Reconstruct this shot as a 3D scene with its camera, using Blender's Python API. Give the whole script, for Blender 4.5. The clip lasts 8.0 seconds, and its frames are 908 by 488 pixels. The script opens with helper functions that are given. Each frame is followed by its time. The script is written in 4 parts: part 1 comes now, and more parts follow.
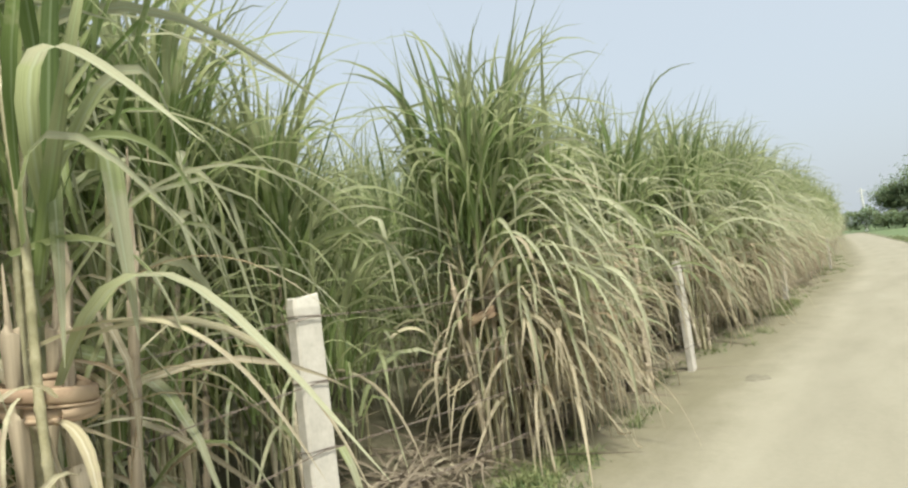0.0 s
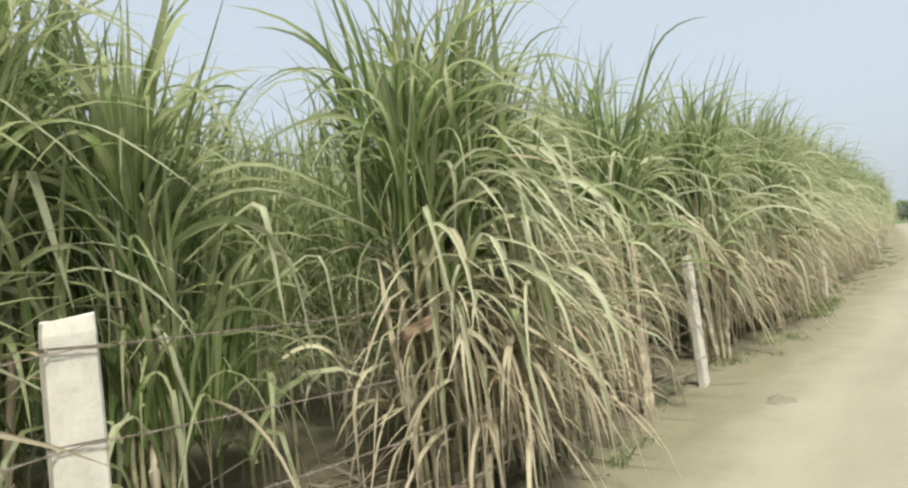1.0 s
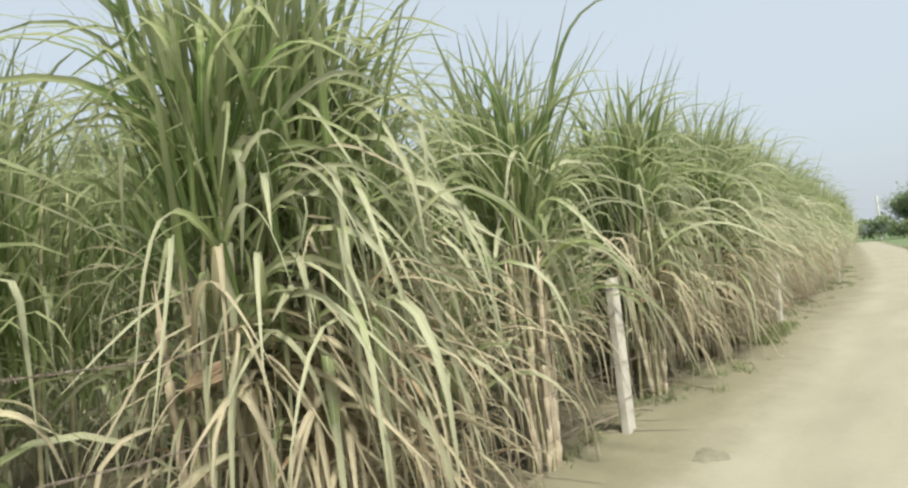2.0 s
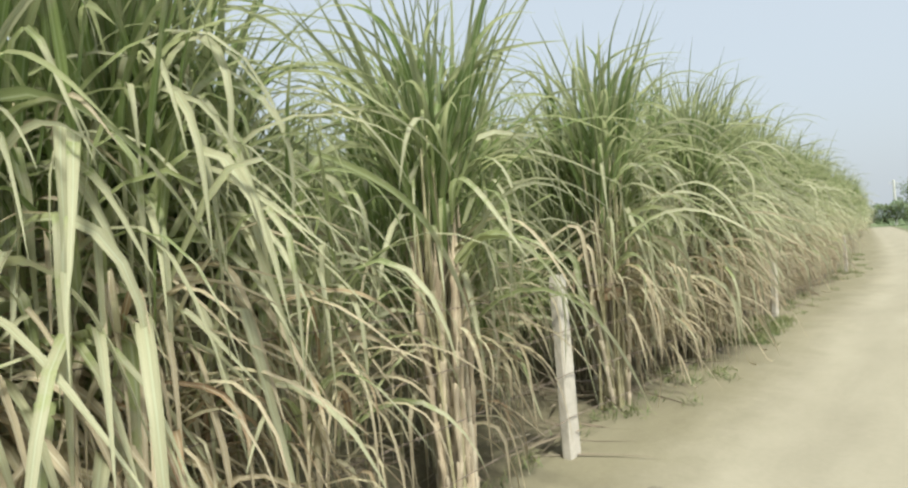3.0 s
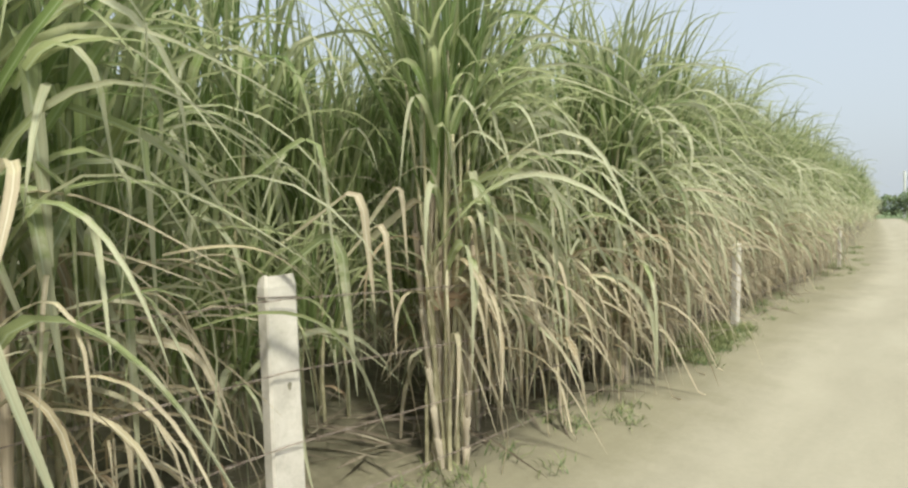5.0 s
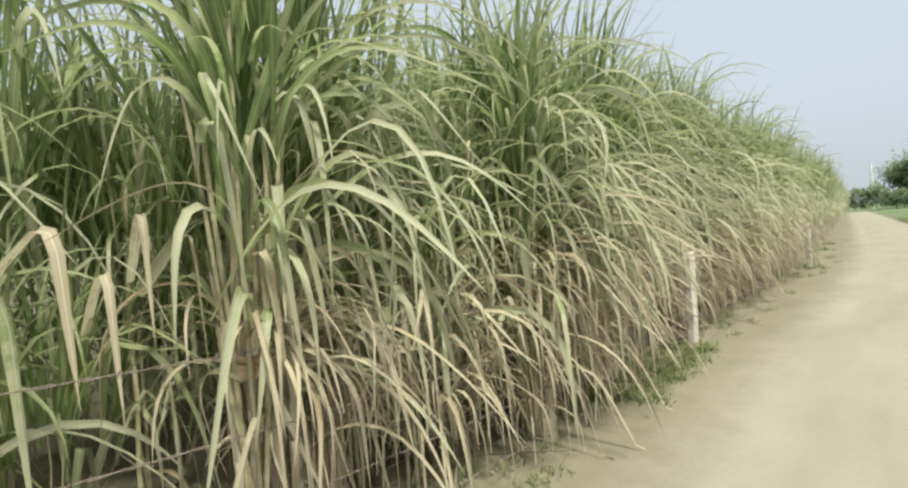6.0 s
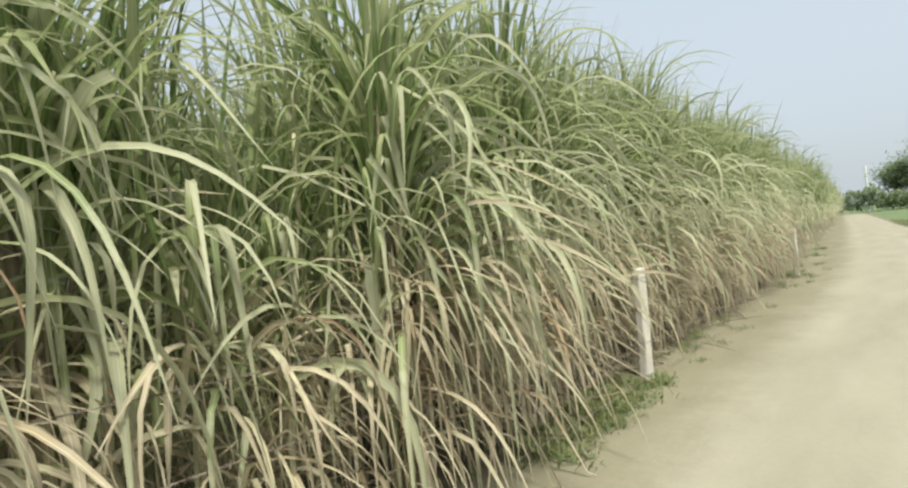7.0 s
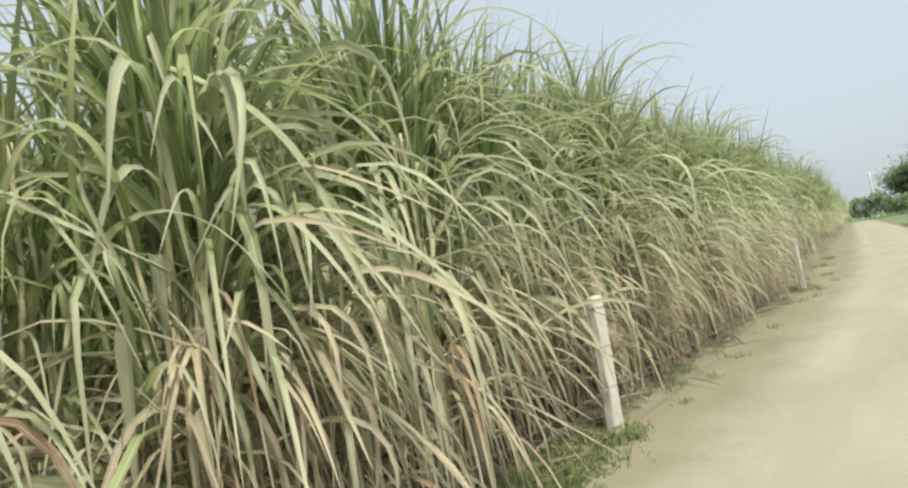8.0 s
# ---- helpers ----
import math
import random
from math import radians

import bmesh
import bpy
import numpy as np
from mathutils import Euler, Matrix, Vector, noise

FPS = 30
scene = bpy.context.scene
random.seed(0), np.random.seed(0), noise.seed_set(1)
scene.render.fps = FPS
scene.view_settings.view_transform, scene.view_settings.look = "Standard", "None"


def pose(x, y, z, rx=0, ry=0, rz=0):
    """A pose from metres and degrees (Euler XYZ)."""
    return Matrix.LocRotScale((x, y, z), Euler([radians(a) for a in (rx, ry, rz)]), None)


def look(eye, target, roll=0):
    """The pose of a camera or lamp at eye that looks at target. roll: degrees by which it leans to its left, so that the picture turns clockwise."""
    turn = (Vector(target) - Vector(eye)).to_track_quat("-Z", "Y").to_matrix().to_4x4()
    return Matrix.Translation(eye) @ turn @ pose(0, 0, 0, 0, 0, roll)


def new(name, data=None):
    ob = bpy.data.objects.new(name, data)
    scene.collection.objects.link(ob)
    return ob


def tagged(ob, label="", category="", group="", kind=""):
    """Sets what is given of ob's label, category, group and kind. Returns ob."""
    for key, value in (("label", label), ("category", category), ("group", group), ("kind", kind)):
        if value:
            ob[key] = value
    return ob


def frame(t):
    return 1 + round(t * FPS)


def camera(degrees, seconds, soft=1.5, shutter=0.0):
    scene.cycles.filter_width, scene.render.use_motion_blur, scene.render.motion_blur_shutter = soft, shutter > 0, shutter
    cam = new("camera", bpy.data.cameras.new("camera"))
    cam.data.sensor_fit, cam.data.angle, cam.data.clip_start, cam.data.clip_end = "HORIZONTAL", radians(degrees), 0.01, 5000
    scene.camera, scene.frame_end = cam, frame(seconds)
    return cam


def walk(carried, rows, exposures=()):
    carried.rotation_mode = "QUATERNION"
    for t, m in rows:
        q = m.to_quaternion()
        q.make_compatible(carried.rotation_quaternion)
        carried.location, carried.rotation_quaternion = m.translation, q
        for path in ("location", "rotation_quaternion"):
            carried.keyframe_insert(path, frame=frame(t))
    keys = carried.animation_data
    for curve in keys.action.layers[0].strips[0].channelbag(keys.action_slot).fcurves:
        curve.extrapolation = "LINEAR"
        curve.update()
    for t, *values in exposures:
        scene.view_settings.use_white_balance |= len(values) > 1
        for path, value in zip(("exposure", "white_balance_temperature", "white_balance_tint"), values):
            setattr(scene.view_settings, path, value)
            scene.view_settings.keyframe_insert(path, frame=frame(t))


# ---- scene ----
from math import sin, cos, pi

# ================= camera =================
cam = camera(76.9, 8.0, soft=2.4)
PATH = [
    (0, (0.148, 1.602, 1.350), (-1.103, 3.159, 1.449), -6.7),
    (0.5, (0.102, 2.052, 1.353), (-1.162, 3.593, 1.519), -4.2),
    (1, (0.078, 2.614, 1.360), (-1.266, 4.093, 1.429), -6.2),
    (1.5, (0.055, 3.100, 1.413), (-1.308, 4.561, 1.481), -2.4),
    (2, (0.054, 3.697, 1.373), (-1.223, 5.233, 1.465), -5.1),
    (2.2, (0.020, 3.899, 1.435), (-1.276, 5.422, 1.429), -4.4),
    (3.3, (0.072, 4.910, 1.427), (-1.240, 6.419, 1.472), -3.5),
    (3.5, (0.028, 5.075, 1.438), (-1.285, 6.581, 1.515), -3.1),
    (3.7, (0.121, 5.279, 1.433), (-1.164, 6.810, 1.489), -3.8),
    (4, (0.139, 5.664, 1.478), (-1.106, 7.224, 1.601), -3.0),
    (4.2, (0.098, 5.893, 1.472), (-1.210, 7.406, 1.496), -3.6),
    (5.3, (0.028, 7.111, 1.381), (-1.287, 8.615, 1.289), -1.1),
    (5.5, (0.019, 7.349, 1.390), (-1.301, 8.850, 1.303), -1.8),
    (5.7, (0.007, 7.573, 1.404), (-1.335, 9.055, 1.369), -1.3),
    (6, (-0.013, 7.875, 1.414), (-1.286, 9.418, 1.382), -4.5),
    (6.5, (0.027, 8.431, 1.437), (-1.318, 9.911, 1.420), -3.9),
    (7, (0.049, 9.037, 1.396), (-1.218, 10.585, 1.406), -5.9),
    (7.5, (-0.070, 9.611, 1.388), (-1.347, 11.150, 1.351), -5.7),
    (8, (0.040, 10.089, 1.312), (-1.233, 11.626, 1.445), -9.7),
]
walk(cam, [(t, look(eye, target, roll)) for t, eye, target, roll in PATH],
     exposures=((0.0, 0.62, 6520, 3.0), (8.0, 0.62, 6520, 3.0)))

# ================= light =================
SUN_ELEVATION, SUN_AZIMUTH = radians(60), radians(118)   # azimuth clockwise from +y
world = bpy.data.worlds.new("hazy_sky")
scene.world = world
world.use_nodes = True
wn, wl = world.node_tree.nodes, world.node_tree.links
sky = wn.new("ShaderNodeTexSky")
sky.sky_type = "NISHITA"
sky.sun_disc = False
sky.sun_elevation = SUN_ELEVATION
sky.sun_rotation = SUN_AZIMUTH
sky.air_density = 1.0
sky.dust_density = 8.0
sky.ozone_density = 2.0
wn["Background"].inputs["Strength"].default_value = 0.12
haze = wn.new("ShaderNodeMix")           # an even milky haze over the blue
haze.data_type = "RGBA"
haze.inputs[0].default_value = 0.66
haze.inputs[7].default_value = (4.7, 5.02, 5.6, 1)
wl.new(sky.outputs["Color"], haze.inputs[6])
wl.new(haze.outputs[2], wn["Background"].inputs["Color"])

sun_data = bpy.data.lights.new("sun", "SUN")
sun_data.energy = 4.4
sun_data.angle = radians(9)
sun_data.color = (1.0, 0.955, 0.82)
sun = new("sun", sun_data)
sun.matrix_world = look((0, 0, 0), (-sin(SUN_AZIMUTH) * cos(SUN_ELEVATION), -cos(SUN_AZIMUTH) * cos(SUN_ELEVATION), -sin(SUN_ELEVATION)))


# ================= materials =================
def material(name):
    m = bpy.data.materials.new(name)
    m.use_nodes = True
    nt = m.node_tree
    nt.nodes.clear()
    out = nt.nodes.new("ShaderNodeOutputMaterial")
    return m, nt, out


def node(nt, kind, **values):
    n = nt.nodes.new(kind)
    for key, value in values.items():
        n.inputs[key.replace("_", " ")].default_value = value
    return n


def ramp(nt, stops):
    r = nt.nodes.new("ShaderNodeValToRGB")
    while len(r.color_ramp.elements) < len(stops):
        r.color_ramp.elements.new(0.5)
    for e, (p, c) in zip(r.color_ramp.elements, stops):
        e.position, e.color = p, (*c, 1)
    return r


def math_node(nt, op, a, b=None):
    n = nt.nodes.new("ShaderNodeMath")
    n.operation = op
    for i, v in enumerate((a, b)):
        if v is None:
            continue
        if isinstance(v, (int, float)):
            n.inputs[i].default_value = v
        else:
            nt.links.new(v, n.inputs[i])
    return n.outputs[0]


def mix_color(nt, f, a, b, blend="MIX"):
    n = nt.nodes.new("ShaderNodeMix")
    n.data_type, n.blend_type = "RGBA", blend
    for socket, v in ((n.inputs[0], f), (n.inputs[6], a), (n.inputs[7], b)):
        if isinstance(v, (int, float)):
            socket.default_value = v
        elif isinstance(v, tuple):
            socket.default_value = (*v, 1)
        else:
            nt.links.new(v, socket)
    return n.outputs[2]


def leaf_material(name, stops, tip, rib, translucent=0.3, rough=0.5, gloss=0.35):
    """A blade: a colour of its own for each leaf, a pale midrib, fine veins along it and a drier tip."""
    m, nt, out = material(name)
    L = nt.links.new
    geo, info = nt.nodes.new("ShaderNodeNewGeometry"), nt.nodes.new("ShaderNodeObjectInfo")
    chance = math_node(nt, "FRACT", math_node(nt, "ADD", geo.outputs["Random Per Island"], info.outputs["Random"]))
    base = ramp(nt, stops)
    L(chance, base.inputs[0])
    uv = nt.nodes.new("ShaderNodeUVMap")
    xyz = nt.nodes.new("ShaderNodeSeparateXYZ")
    L(uv.outputs[0], xyz.inputs[0])
    across, along = xyz.outputs[0], xyz.outputs[1]
    blot = node(nt, "ShaderNodeTexNoise", Scale=7.0, Detail=4.0, Roughness=0.65)
    tc = nt.nodes.new("ShaderNodeTexCoord")
    L(tc.outputs["Object"], blot.inputs["Vector"])
    # dry tips and dry blotches
    dry = math_node(nt, "ADD", math_node(nt, "MULTIPLY", along, 0.75), math_node(nt, "MULTIPLY", blot.outputs["Fac"], 0.9))
    dry = math_node(nt, "ADD", dry, math_node(nt, "MULTIPLY", chance, 0.3))
    dry_ramp = ramp(nt, ((0.86, (0, 0, 0)), (1.25 / 1.3, (1, 1, 1))))
    L(dry, dry_ramp.inputs[0])
    c = mix_color(nt, dry_ramp.outputs[0], base.outputs[0], tip)
    # veins
    map_ = nt.nodes.new("ShaderNodeMapping")
    map_.inputs["Scale"].default_value = (22, 1.2, 1)
    L(uv.outputs[0], map_.inputs[0])
    vein = node(nt, "ShaderNodeTexNoise", Scale=1.0, Detail=3.0)
    L(map_.outputs[0], vein.inputs["Vector"])
    vr = ramp(nt, ((0.3, (0.72, 0.72, 0.72)), (0.7, (1.15, 1.15, 1.15))))
    L(vein.outputs["Fac"], vr.inputs[0])
    c = mix_color(nt, 1.0, c, vr.outputs[0], "MULTIPLY")
    mid = math_node(nt, "ABSOLUTE", math_node(nt, "SUBTRACT", across, 0.5))
    mid_ramp = ramp(nt, ((0.045, (1, 1, 1)), (0.1, (0, 0, 0))))
    L(mid, mid_ramp.inputs[0])
    c = mix_color(nt, math_node(nt, "MULTIPLY", mid_ramp.outputs[0], 0.6), c, rib)
    bs = node(nt, "ShaderNodeBsdfPrincipled", Roughness=rough)
    bs.inputs["Specular IOR Level"].default_value = gloss
    L(c, bs.inputs["Base Color"])
    bump = node(nt, "ShaderNodeBump", Strength=0.25, Distance=0.002)
    L(vein.outputs["Fac"], bump.inputs["Height"])
    L(bump.outputs[0], bs.inputs["Normal"])
    tr = nt.nodes.new("ShaderNodeBsdfTranslucent")
    L(c, tr.inputs["Color"])
    mx = nt.nodes.new("ShaderNodeMixShader")
    mx.inputs[0].default_value = translucent
    L(bs.outputs[0], mx.inputs[1]), L(tr.outputs[0], mx.inputs[2])
    L(mx.outputs[0], out.inputs[0])
    return m


GREEN = leaf_material("cane_leaf_green",
                      ((0.0, (0.150, 0.208, 0.074)), (0.35, (0.208, 0.280, 0.102)), (0.7, (0.280, 0.352, 0.138)), (1.0, (0.385, 0.440, 0.200))),
                      (0.35, 0.375, 0.21), (0.38, 0.45, 0.26), translucent=0.54)
MIDDLE = leaf_material("cane_leaf_yellowing",
                       ((0.0, (0.245, 0.288, 0.140)), (0.4, (0.335, 0.382, 0.188)), (0.75, (0.445, 0.480, 0.278)), (1.0, (0.570, 0.580, 0.382))),
                       (0.46, 0.46, 0.32), (0.50, 0.55, 0.40), translucent=0.47)
DRY = leaf_material("cane_leaf_dry",
                    ((0.0, (0.36, 0.235, 0.155)), (0.08, (0.37, 0.285, 0.19)), (0.2, (0.42, 0.352, 0.236)), (0.5, (0.545, 0.500, 0.355)), (1.0, (0.63, 0.605, 0.450))),
                    (0.44, 0.38, 0.28), (0.62, 0.59, 0.47), translucent=0.38, rough=0.7, gloss=0.2)
SHEATH = leaf_material("cane_sheath",
                       ((0.0, (0.33, 0.27, 0.20)), (0.4, (0.44, 0.37, 0.28)), (1.0, (0.55, 0.50, 0.40))),
                       (0.40, 0.33, 0.25), (0.5, 0.44, 0.33), translucent=0.08, rough=0.7, gloss=0.2)
LITTER = leaf_material("weathered_leaf",
                       ((0.0, (0.17, 0.135, 0.105)), (0.5, (0.25, 0.215, 0.165)), (1.0, (0.36, 0.32, 0.25))),
                       (0.20, 0.165, 0.13), (0.30, 0.27, 0.21), translucent=0.15, rough=0.8, gloss=0.15)
BINDING = leaf_material("dry_binding",
                        ((0.0, (0.40, 0.25, 0.17)), (0.5, (0.50, 0.36, 0.25)), (1.0, (0.60, 0.49, 0.36))),
                        (0.40, 0.28, 0.20), (0.5, 0.40, 0.30), translucent=0.1, rough=0.7, gloss=0.2)
GRASS = leaf_material("grass_blade",
                      ((0.0, (0.085, 0.130, 0.050)), (0.6, (0.130, 0.190, 0.080)), (1.0, (0.20, 0.25, 0.12))),
                      (0.22, 0.24, 0.11), (0.2, 0.26, 0.1))
# far tree and hedge greens, paler than real leaves: distance haze put into the colour
HAZED_LEAF = leaf_material("hazed_tree_leaf",
                      ((0.0, (0.200, 0.300, 0.165)), (0.5, (0.270, 0.370, 0.220)), (1.0, (0.34, 0.43, 0.28))),
                      (0.16, 0.18, 0.09), (0.15, 0.19, 0.09), translucent=0.5)


def surface(name, stops, scale, rough=0.9, bump=0.4, fine=6.0, distance=0.01, spec=0.2):
    """A plain rough surface, mottled at two scales."""
    m, nt, out = material(name)
    L = nt.links.new
    tc, info = nt.nodes.new("ShaderNodeTexCoord"), nt.nodes.new("ShaderNodeObjectInfo")
    add = nt.nodes.new("ShaderNodeVectorMath")
    L(tc.outputs["Object"], add.inputs[0]), L(info.outputs["Random"], add.inputs[1])
    a = node(nt, "ShaderNodeTexNoise", Scale=scale, Detail=6.0, Roughness=0.6)
    b = node(nt, "ShaderNodeTexNoise", Scale=scale * fine, Detail=4.0, Roughness=0.7)
    for n in (a, b):
        L(add.outputs[0], n.inputs["Vector"])
    f = math_node(nt, "ADD", math_node(nt, "MULTIPLY", a.outputs["Fac"], 0.65), math_node(nt, "MULTIPLY", b.outputs["Fac"], 0.35))
    r = ramp(nt, stops)
    L(f, r.inputs[0])
    bs = node(nt, "ShaderNodeBsdfPrincipled", Roughness=rough)
    bs.inputs["Specular IOR Level"].default_value = spec
    L(r.outputs[0], bs.inputs["Base Color"])
    bp = node(nt, "ShaderNodeBump", Strength=bump, Distance=distance)
    L(b.outputs["Fac"], bp.inputs["Height"]), L(bp.outputs[0], bs.inputs["Normal"])
    L(bs.outputs[0], out.inputs[0])
    return m


CONCRETE = surface("post_concrete", ((0.3, (0.36, 0.335, 0.30)), (0.5, (0.47, 0.44, 0.40)), (0.7, (0.55, 0.52, 0.48))), 9, bump=0.5, distance=0.004)
STALK = surface("cane_stalk", ((0.3, (0.22, 0.21, 0.12)), (0.5, (0.34, 0.31, 0.20)), (0.7, (0.46, 0.42, 0.30))), 14, rough=0.5, bump=0.2, distance=0.002, spec=0.35)
WIRE = surface("rusty_wire", ((0.35, (0.10, 0.07, 0.055)), (0.6, (0.20, 0.17, 0.15))), 30, rough=0.6, bump=0.2, distance=0.001)
BARK = surface("bark", ((0.3, (0.10, 0.075, 0.05)), (0.7, (0.22, 0.17, 0.12))), 3, bump=0.8, distance=0.03)
WHITEWASH = surface("pole_paint", ((0.3, (0.60, 0.60, 0.58)), (0.7, (0.78, 0.78, 0.76))), 2)
CLOD = surface("dry_clod", ((0.3, (0.125, 0.115, 0.088)), (0.7, (0.225, 0.210, 0.165))), 20)


def ground_material():
    m, nt, out = material("field_soil")
    L = nt.links.new
    geo = nt.nodes.new("ShaderNodeNewGeometry")
    a = node(nt, "ShaderNodeTexNoise", Scale=0.7, Detail=8.0, Roughness=0.65)
    b = node(nt, "ShaderNodeTexNoise", Scale=14.0, Detail=6.0, Roughness=0.7)
    big = node(nt, "ShaderNodeTexNoise", Scale=0.06, Detail=4.0)
    for n in (a, b, big):
        L(geo.outputs["Position"], n.inputs["Vector"])
    f = math_node(nt, "ADD", math_node(nt, "MULTIPLY", a.outputs["Fac"], 0.5), math_node(nt, "MULTIPLY", b.outputs["Fac"], 0.5))
    soil = ramp(nt, ((0.32, (0.095, 0.086, 0.060)), (0.5, (0.145, 0.132, 0.095)), (0.68, (0.215, 0.198, 0.146))))
    L(f, soil.inputs[0])
    crop = ramp(nt, ((0.38, (0.075, 0.108, 0.052)), (0.5, (0.115, 0.155, 0.080)), (0.62, (0.165, 0.195, 0.115))))
    patchy = math_node(nt, "ADD", math_node(nt, "MULTIPLY", b.outputs["Fac"], 0.4), math_node(nt, "ADD", math_node(nt, "MULTIPLY", a.outputs["Fac"], 0.35), math_node(nt, "MULTIPLY", big.outputs["Fac"], 0.25)))
    L(patchy, crop.inputs[0])
    xyz = nt.nodes.new("ShaderNodeSeparateXYZ")
    L(geo.outputs["Position"], xyz.inputs[0])
    # green crop starts beyond the verge, and where nothing is sown far off
    t = math_node(nt, "MAXIMUM", math_node(nt, "SUBTRACT", xyz.outputs[1], 18.0), 0.0)
    lane = math_node(nt, "DIVIDE", math_node(nt, "MULTIPLY", math_node(nt, "MULTIPLY", t, t), 0.09), math_node(nt, "ADD", t, 10.0))
    edge = math_node(nt, "ADD", math_node(nt, "ADD", xyz.outputs[0], math_node(nt, "MULTIPLY", a.outputs["Fac"], 1.2)), lane)
    beyond = math_node(nt, "MULTIPLY", math_node(nt, "MAXIMUM", math_node(nt, "SUBTRACT", xyz.outputs[1], 119.0), 0.0), 0.8)
    far = math_node(nt, "MULTIPLY", math_node(nt, "SUBTRACT", math_node(nt, "ADD", edge, beyond), 1.8), 0.9)
    n = nt.nodes.new("ShaderNodeClamp")
    L(far, n.inputs[0])
    c = mix_color(nt, n.outputs[0], soil.outputs[0], crop.outputs[0])
    bs = node(nt, "ShaderNodeBsdfPrincipled", Roughness=0.95)
    bs.inputs["Specular IOR Level"].default_value = 0.1
    L(c, bs.inputs["Base Color"])
    bp = node(nt, "ShaderNodeBump", Strength=0.7, Distance=0.03)
    L(f, bp.inputs["Height"]), L(bp.outputs[0], bs.inputs["Normal"])
    L(bs.outputs[0], out.inputs[0])
    return m


def road_material():
    """Pale trodden dust; the field side turns darker and duller with a ragged border."""
    m, nt, out = material("dusty_road")
    L = nt.links.new
    geo = nt.nodes.new("ShaderNodeNewGeometry")
    uv = nt.nodes.new("ShaderNodeUVMap")
    xyz = nt.nodes.new("ShaderNodeSeparateXYZ")
    L(uv.outputs[0], xyz.inputs[0])
    stretch = nt.nodes.new("ShaderNodeMapping")
    stretch.inputs["Scale"].default_value = (1.0, 0.3, 1.0)
    L(geo.outputs["Position"], stretch.inputs[0])
    a = node(nt, "ShaderNodeTexNoise", Scale=1.6, Detail=7.0, Roughness=0.6)
    L(stretch.outputs[0], a.inputs["Vector"])
    b = node(nt, "ShaderNodeTexNoise", Scale=25.0, Detail=6.0, Roughness=0.75)
    L(geo.outputs["Position"], b.inputs["Vector"])
    c_ = node(nt, "ShaderNodeTexNoise", Scale=2.4, Detail=6.0, Roughness=0.7)
    L(geo.outputs["Position"], c_.inputs["Vector"])
    f = math_node(nt, "ADD", math_node(nt, "MULTIPLY", a.outputs["Fac"], 0.7), math_node(nt, "MULTIPLY", b.outputs["Fac"], 0.3))
    dust = ramp(nt, ((0.25, (0.205, 0.189, 0.150)), (0.5, (0.250, 0.233, 0.188)), (0.75, (0.292, 0.274, 0.224))))
    L(f, dust.inputs[0])
    # the darker, duller tone of the field side
    soil = ramp(nt, ((0.3, (0.134, 0.123, 0.088)), (0.55, (0.184, 0.170, 0.123)), (0.75, (0.232, 0.215, 0.160))))
    L(f, soil.inputs[0])
    # metres from the field side of the strip, frayed
    d = math_node(nt, "ADD", xyz.outputs[0], math_node(nt, "MULTIPLY", math_node(nt, "SUBTRACT", c_.outputs["Fac"], 0.5), 0.8))
    k = nt.nodes.new("ShaderNodeMapRange")
    k.inputs["From Min"].default_value, k.inputs["From Max"].default_value = 0.5, 1.35
    k.interpolation_type = "SMOOTHSTEP"
    L(d, k.inputs["Value"])
    c = mix_color(nt, k.outputs[0], soil.outputs[0], dust.outputs[0])
    bs = node(nt, "ShaderNodeBsdfPrincipled", Roughness=0.95)
    bs.inputs["Specular IOR Level"].default_value = 0.1
    L(c, bs.inputs["Base Color"])
    bp = node(nt, "ShaderNodeBump", Strength=0.35, Distance=0.012)
    L(b.outputs["Fac"], bp.inputs["Height"]), L(bp.outputs[0], bs.inputs["Normal"])
    L(bs.outputs[0], out.inputs[0])
    return m


# ================= the lie of the land =================
def smooth(a, b, v):
    k = np.clip((np.asarray(v, float) - a) / (b - a), 0, 1)
    return k * k * (3 - 2 * k)


def bend_x(y):
    """The lane bears slightly to the left farther on."""
    y = np.asarray(y, float)
    t = np.maximum(y - 18, 0)
    return -0.09 * t * t / (t + 10)


def land(y):
    """Height of the ground: a gentle rise along the lane."""
    return 0.05 * smooth(8, 14, y)


rng = np.random.default_rng(11)


def mesh_of(name, verts, faces, mats, index=None, uv=None, shade=True):
    """A mesh from arrays; faces is an (n, 3 or 4) array or a list; uv one pair for each vertex."""
    me = bpy.data.meshes.new(name)
    me.from_pydata(np.asarray(verts).tolist(), [], np.asarray(faces).tolist() if isinstance(faces, np.ndarray) else faces)
    for mt in mats:
        me.materials.append(mt)
    if index is not None:
        me.polygons.foreach_set("material_index", np.asarray(index, dtype=np.int32))
    if uv is not None:
        loops = np.empty(len(me.loops), dtype=np.int32)
        me.loops.foreach_get("vertex_index", loops)
        me.uv_layers.new(name="UVMap").data.foreach_set("uv", np.asarray(uv, dtype=np.float32)[loops].ravel())
    if shade:
        me.polygons.foreach_set("use_smooth", np.ones(len(me.polygons), dtype=bool))
    me.update()
    return me


def empty(name, x, y, z):
    ob = new(name)
    ob.empty_display_size = 0.2
    ob.location = (x, y, z)
    return ob


